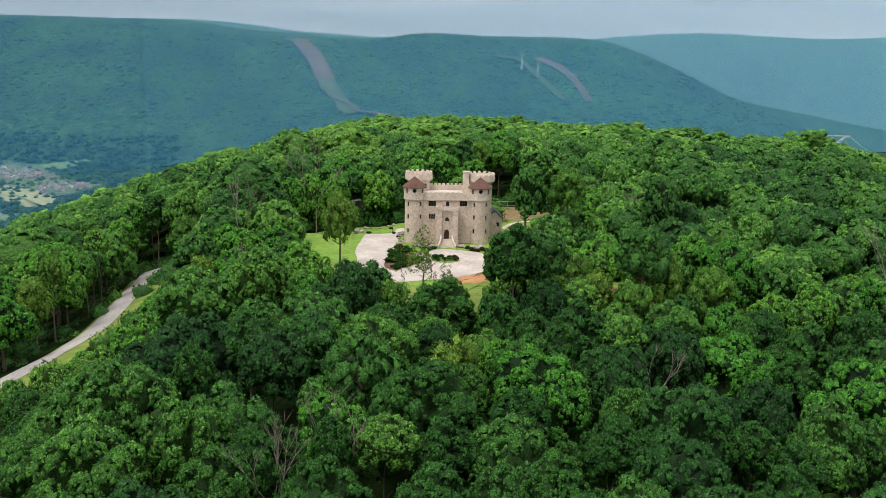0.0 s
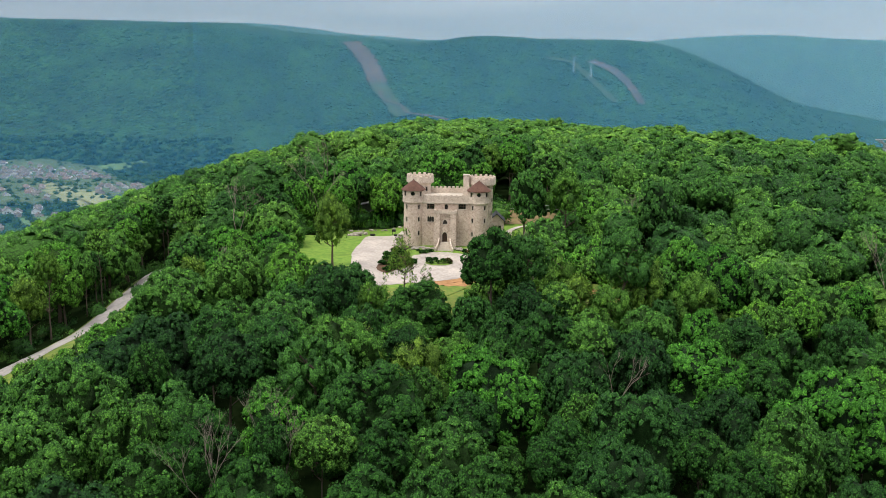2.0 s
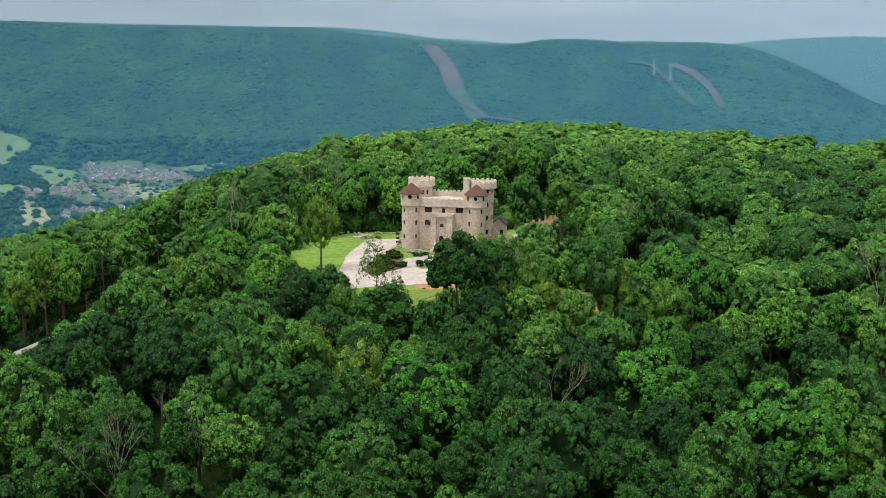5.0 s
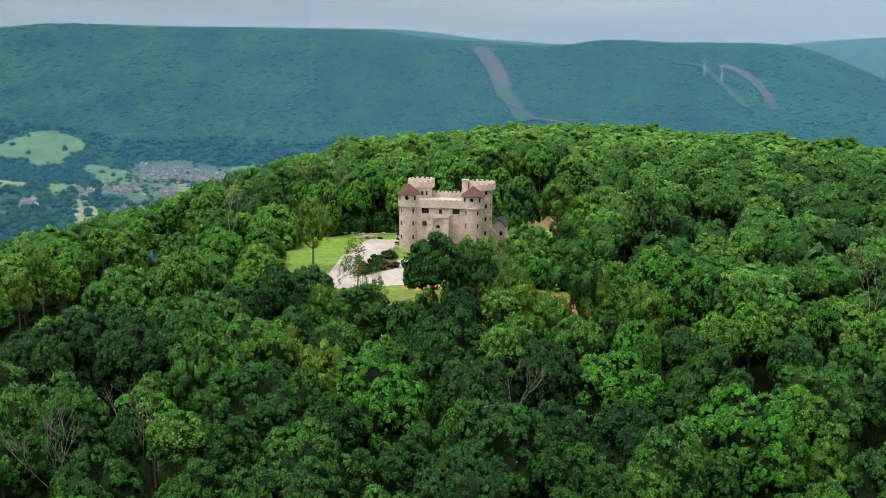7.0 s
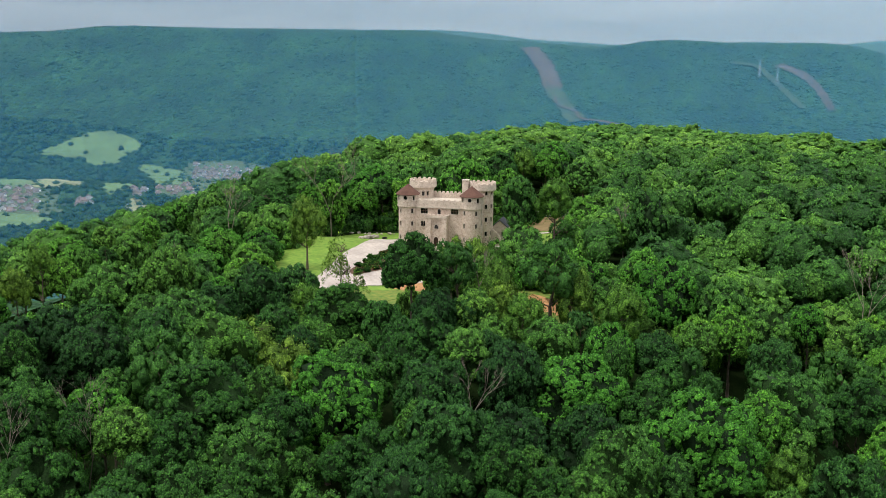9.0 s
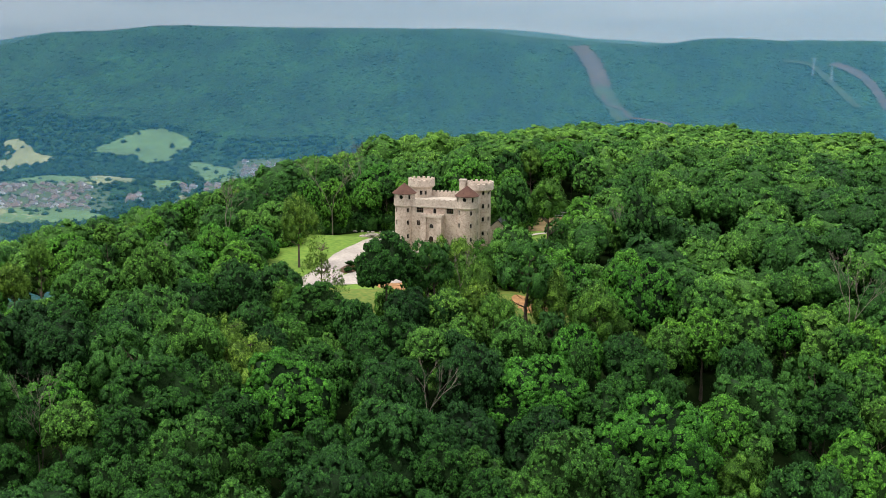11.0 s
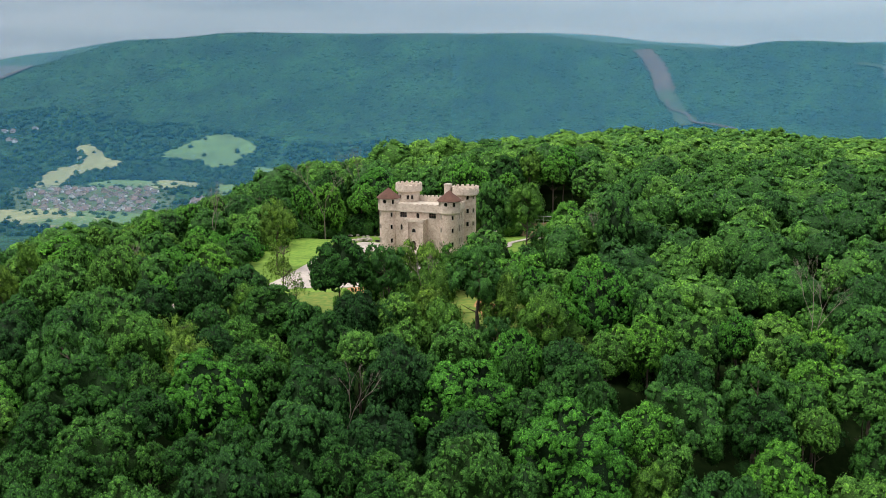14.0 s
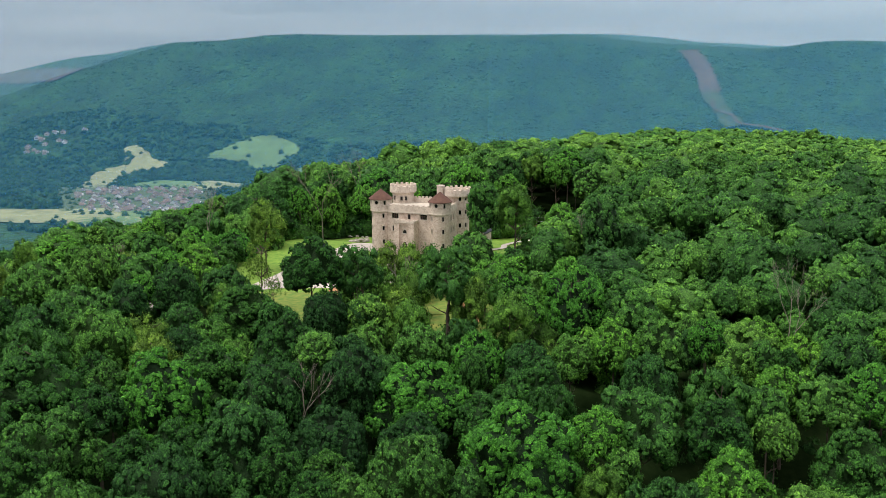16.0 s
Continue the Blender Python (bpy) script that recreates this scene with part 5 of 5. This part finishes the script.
HOUSES = [house_thing(M_WHITE, M_ROOFGREY, "white two-storey village house with a grey gable roof"), house_thing(M_BEIGE, M_ROOFGREY, "beige two-storey village house with a grey gable roof"),
          house_thing(M_ROSE, M_ROOFRED, "rosy brick village house with a reddish roof"), house_thing(M_BEIGE, M_ROOFRED, "beige village house with a reddish gable roof")]
QUARTERS = [([(-1532, 1554), (-1267, 1659), (-1181, 1536), (-1441, 1451)], 44), ([(-1404, 1430), (-1163, 1510), (-1078, 1381), (-1308, 1321)], 46), ([(-1102, 1547), (-1075, 1555), (-1031, 1487), (-1051, 1474)], 6),
            ([(-1098, 2046), (-999, 2055), (-958, 1966), (-1029, 1922)], 14), ([(-1079, 2013), (-1003, 2036), (-880, 2004), (-786, 1911), (-827, 1869), (-1003, 1866)], 46), ([(-772, 1786), (-678, 1838), (-653, 1765), (-728, 1682)], 14),
            ([(-1022, 1720), (-969, 1775), (-872, 1615), (-974, 1636)], 12), ([(-908, 1759), (-875, 1765), (-783, 1593), (-862, 1669)], 9), ([(-894, 1495), (-745, 1522), (-714, 1451), (-844, 1420)], 12)]
QUARTERS += [([(-795, 1359), (-768, 1363), (-741, 1299), (-767, 1304)], 5), ([(-1063, 1698), (-1030, 1693), (-973, 1586), (-999, 1581)], 6), ([(-2120, 2060), (-1950, 2110), (-1900, 1960), (-2060, 1900)], 14)]
BUILT = []
for quarter, count in QUARTERS:
    xs, ys = [p[0] for p in quarter], [p[1] for p in quarter]
    tries = 0
    while count and tries < 900:
        tries += 1
        x, y = hr.uniform(min(xs), max(xs)), hr.uniform(min(ys), max(ys))
        if not inside(quarter, x, y) or any(math.hypot(x - a, y - b) < 19 for a, b in BUILT):
            continue
        BUILT.append((x, y))
        count -= 1
        kind = hr.choice(HOUSES[:2] + HOUSES)
        s = hr.uniform(0.8, 1.15)
        m = Matrix.LocRotScale((x, y, ground_at(x, y)), Euler((0, 0, radians(hr.choice((20, 35, 110, 125, 200)) + hr.uniform(-8, 8)))), (s, s, s))
        if kind.name in USED:
            kind = copy_thing(kind, Matrix.Identity(4))
        else:
            USED.add(kind.name)
        kind.matrix_basis = m

# woods and single trees of the valley, and the woods on the mountain
valley = []
for _ in range(16000):
    x, y = hr.uniform(-2300, -420), hr.uniform(1120, 2230)
    if abs(math.degrees(math.atan2(-x, y)) - 32) > 17:
        continue
    fieldy = any(inside(o, x, y) for _, _, o in FIELDS)
    green = any(inside(o, x, y) for n_, _, o in FIELDS if n_ == "town_green")
    if fieldy and hr.random() > (0.55 if green else 0.06):
        continue
    if any(abs(x - a) < 15 and abs(y - b) < 15 for a, b in BUILT):
        continue
    town = any(inside(qt, x, y) for qt, _ in QUARTERS)
    if town and hr.random() > 0.28:
        continue
    r = hr.uniform(3.6, 6.2) if green else hr.uniform(4.5, 8.5)
    g = ground_at(x, y)
    valley.append((x, y, g, g + r * 1.6, r))
    if len(valley) > 4200:
        break
LUMP = [variant(601 + k, 7, 20, 1.8, 1, 9.0, 1.0) for k in range(4)]
join_wood("valley_woodland", valley, LUMP, "woods and hedgerow trees in the valley", [M_LEAF_FAR, M_MASS_FAR])
slope = []
for _ in range(30000):
    x, y = hr.uniform(-2500, 1150), hr.uniform(1850, 2960)
    g = ground_at(x, y)
    if g < -240 or any(near_line(ln, x, y) < wd for ln, wd in SCARBAND) or any(inside(o, x, y) for _, _, o in FIELDS):
        continue
    r = hr.uniform(5.0, 9.5)
    slope.append((x, y, g, g + r * 0.42, r))
    if len(slope) > 6500:
        break
MOUND = [variant(651 + k, 5, 6, 2.4, 1, 9.0, 1.0) for k in range(4)]
join_wood("mountain_woodland", slope, MOUND, "unbroken woodland on the mountainside", [M_LEAF_FAR, M_MASS_FAR])


# ---- pylons ----
def pylon(x, y, height, spread, label, turn=0.0):
    root = new("pylon", None)
    g = ground_at(x, y) - 1
    b = spread * 0.22
    for sx in (-1, 1):
        for sy in (-1, 1):
            bm = bmesh.new()
            limb(bm, (sx * b, sy * b, 0), (sx * b * 0.35, sy * b * 0.35, height * 0.72), 0.5, 0.35, 4)
            limb(bm, (sx * b * 0.35, sy * b * 0.35, height * 0.72), (sx * spread * 0.3, sy * 0.6, height), 0.35, 0.3, 4)
            part("leg", bm, M_STEEL, root)
    bm = bmesh.new()
    for k in range(6):
        z0, z1 = height * 0.12 * k, height * 0.12 * (k + 1)
        w0, w1 = b * (1 - 0.65 * z0 / (height * 0.72)), b * (1 - 0.65 * z1 / (height * 0.72))
        for s in (-1, 1):
            for q in (-1, 1):
                limb(bm, (-w0 * s, w0 * q, z0), (w1 * s, w1 * q, z1), 0.25, 0.25, 4)
                limb(bm, (w0 * q, -w0 * s, z0), (w1 * q, w1 * s, z1), 0.25, 0.25, 4)
    part("lattice", bm, M_STEEL, root)
    bm = bmesh.new()
    limb(bm, (-spread * 0.5, 0, height), (spread * 0.5, 0, height), 0.4, 0.4, 4)
    limb(bm, (-spread * 0.5, 0, height), (-b * 0.35, 0, height * 0.80), 0.25, 0.25, 4)
    limb(bm, (spread * 0.5, 0, height), (b * 0.35, 0, height * 0.80), 0.25, 0.25, 4)
    part("crossarm", bm, M_STEEL, root)
    root.matrix_basis = Matrix.Translation((x, y, g)) @ Matrix.Rotation(radians(turn), 4, "Z")
    return tagged(root, label, "pylon", "pylons")


pylon(291, 2703, 46, 16, "grey steel lattice pylon on the mountain")
pylon(336, 2674, 46, 16, "grey steel lattice pylon on the mountain")
near_pylon = pylon(386, 690, 20, 26, "broad steel lattice pylon above the woods", 10)
other = pylon(640, 470, 20, 26, "broad steel lattice pylon above the woods", 30)
for k in (-11, 0, 11):
    a = Vector((386 + k, 690, ground_at(386, 690) + 19))
    b = Vector((640 + k, 470 + 0.4 * k, ground_at(640, 470) + 19))
    bm = bmesh.new()
    pts = [a.lerp(b, t / 12) - Vector((0, 0, 7 * 4 * (t / 12) * (1 - t / 12))) for t in range(13)]
    rings = [[bm.verts.new(p + Vector((0, 0.16 * math.cos(c * 1.57), 0.16 * math.sin(c * 1.57)))) for c in range(4)] for p in pts]
    for p, q2 in zip(rings, rings[1:]):
        for c in range(4):
            bm.faces.new((p[c], p[(c + 1) % 4], q2[(c + 1) % 4], q2[c]))
    wire = part("power_line", bm, M_STEEL, None)
    tagged(wire, "sagging power line between two pylons", "power line", "power lines")
swathe = strip("cleared_swathe", [(380, 700), (440, 650), (520, 570), (640, 470)], 30, M_CLAY, 1.5, "bare brown swathe under the power line", "soil")
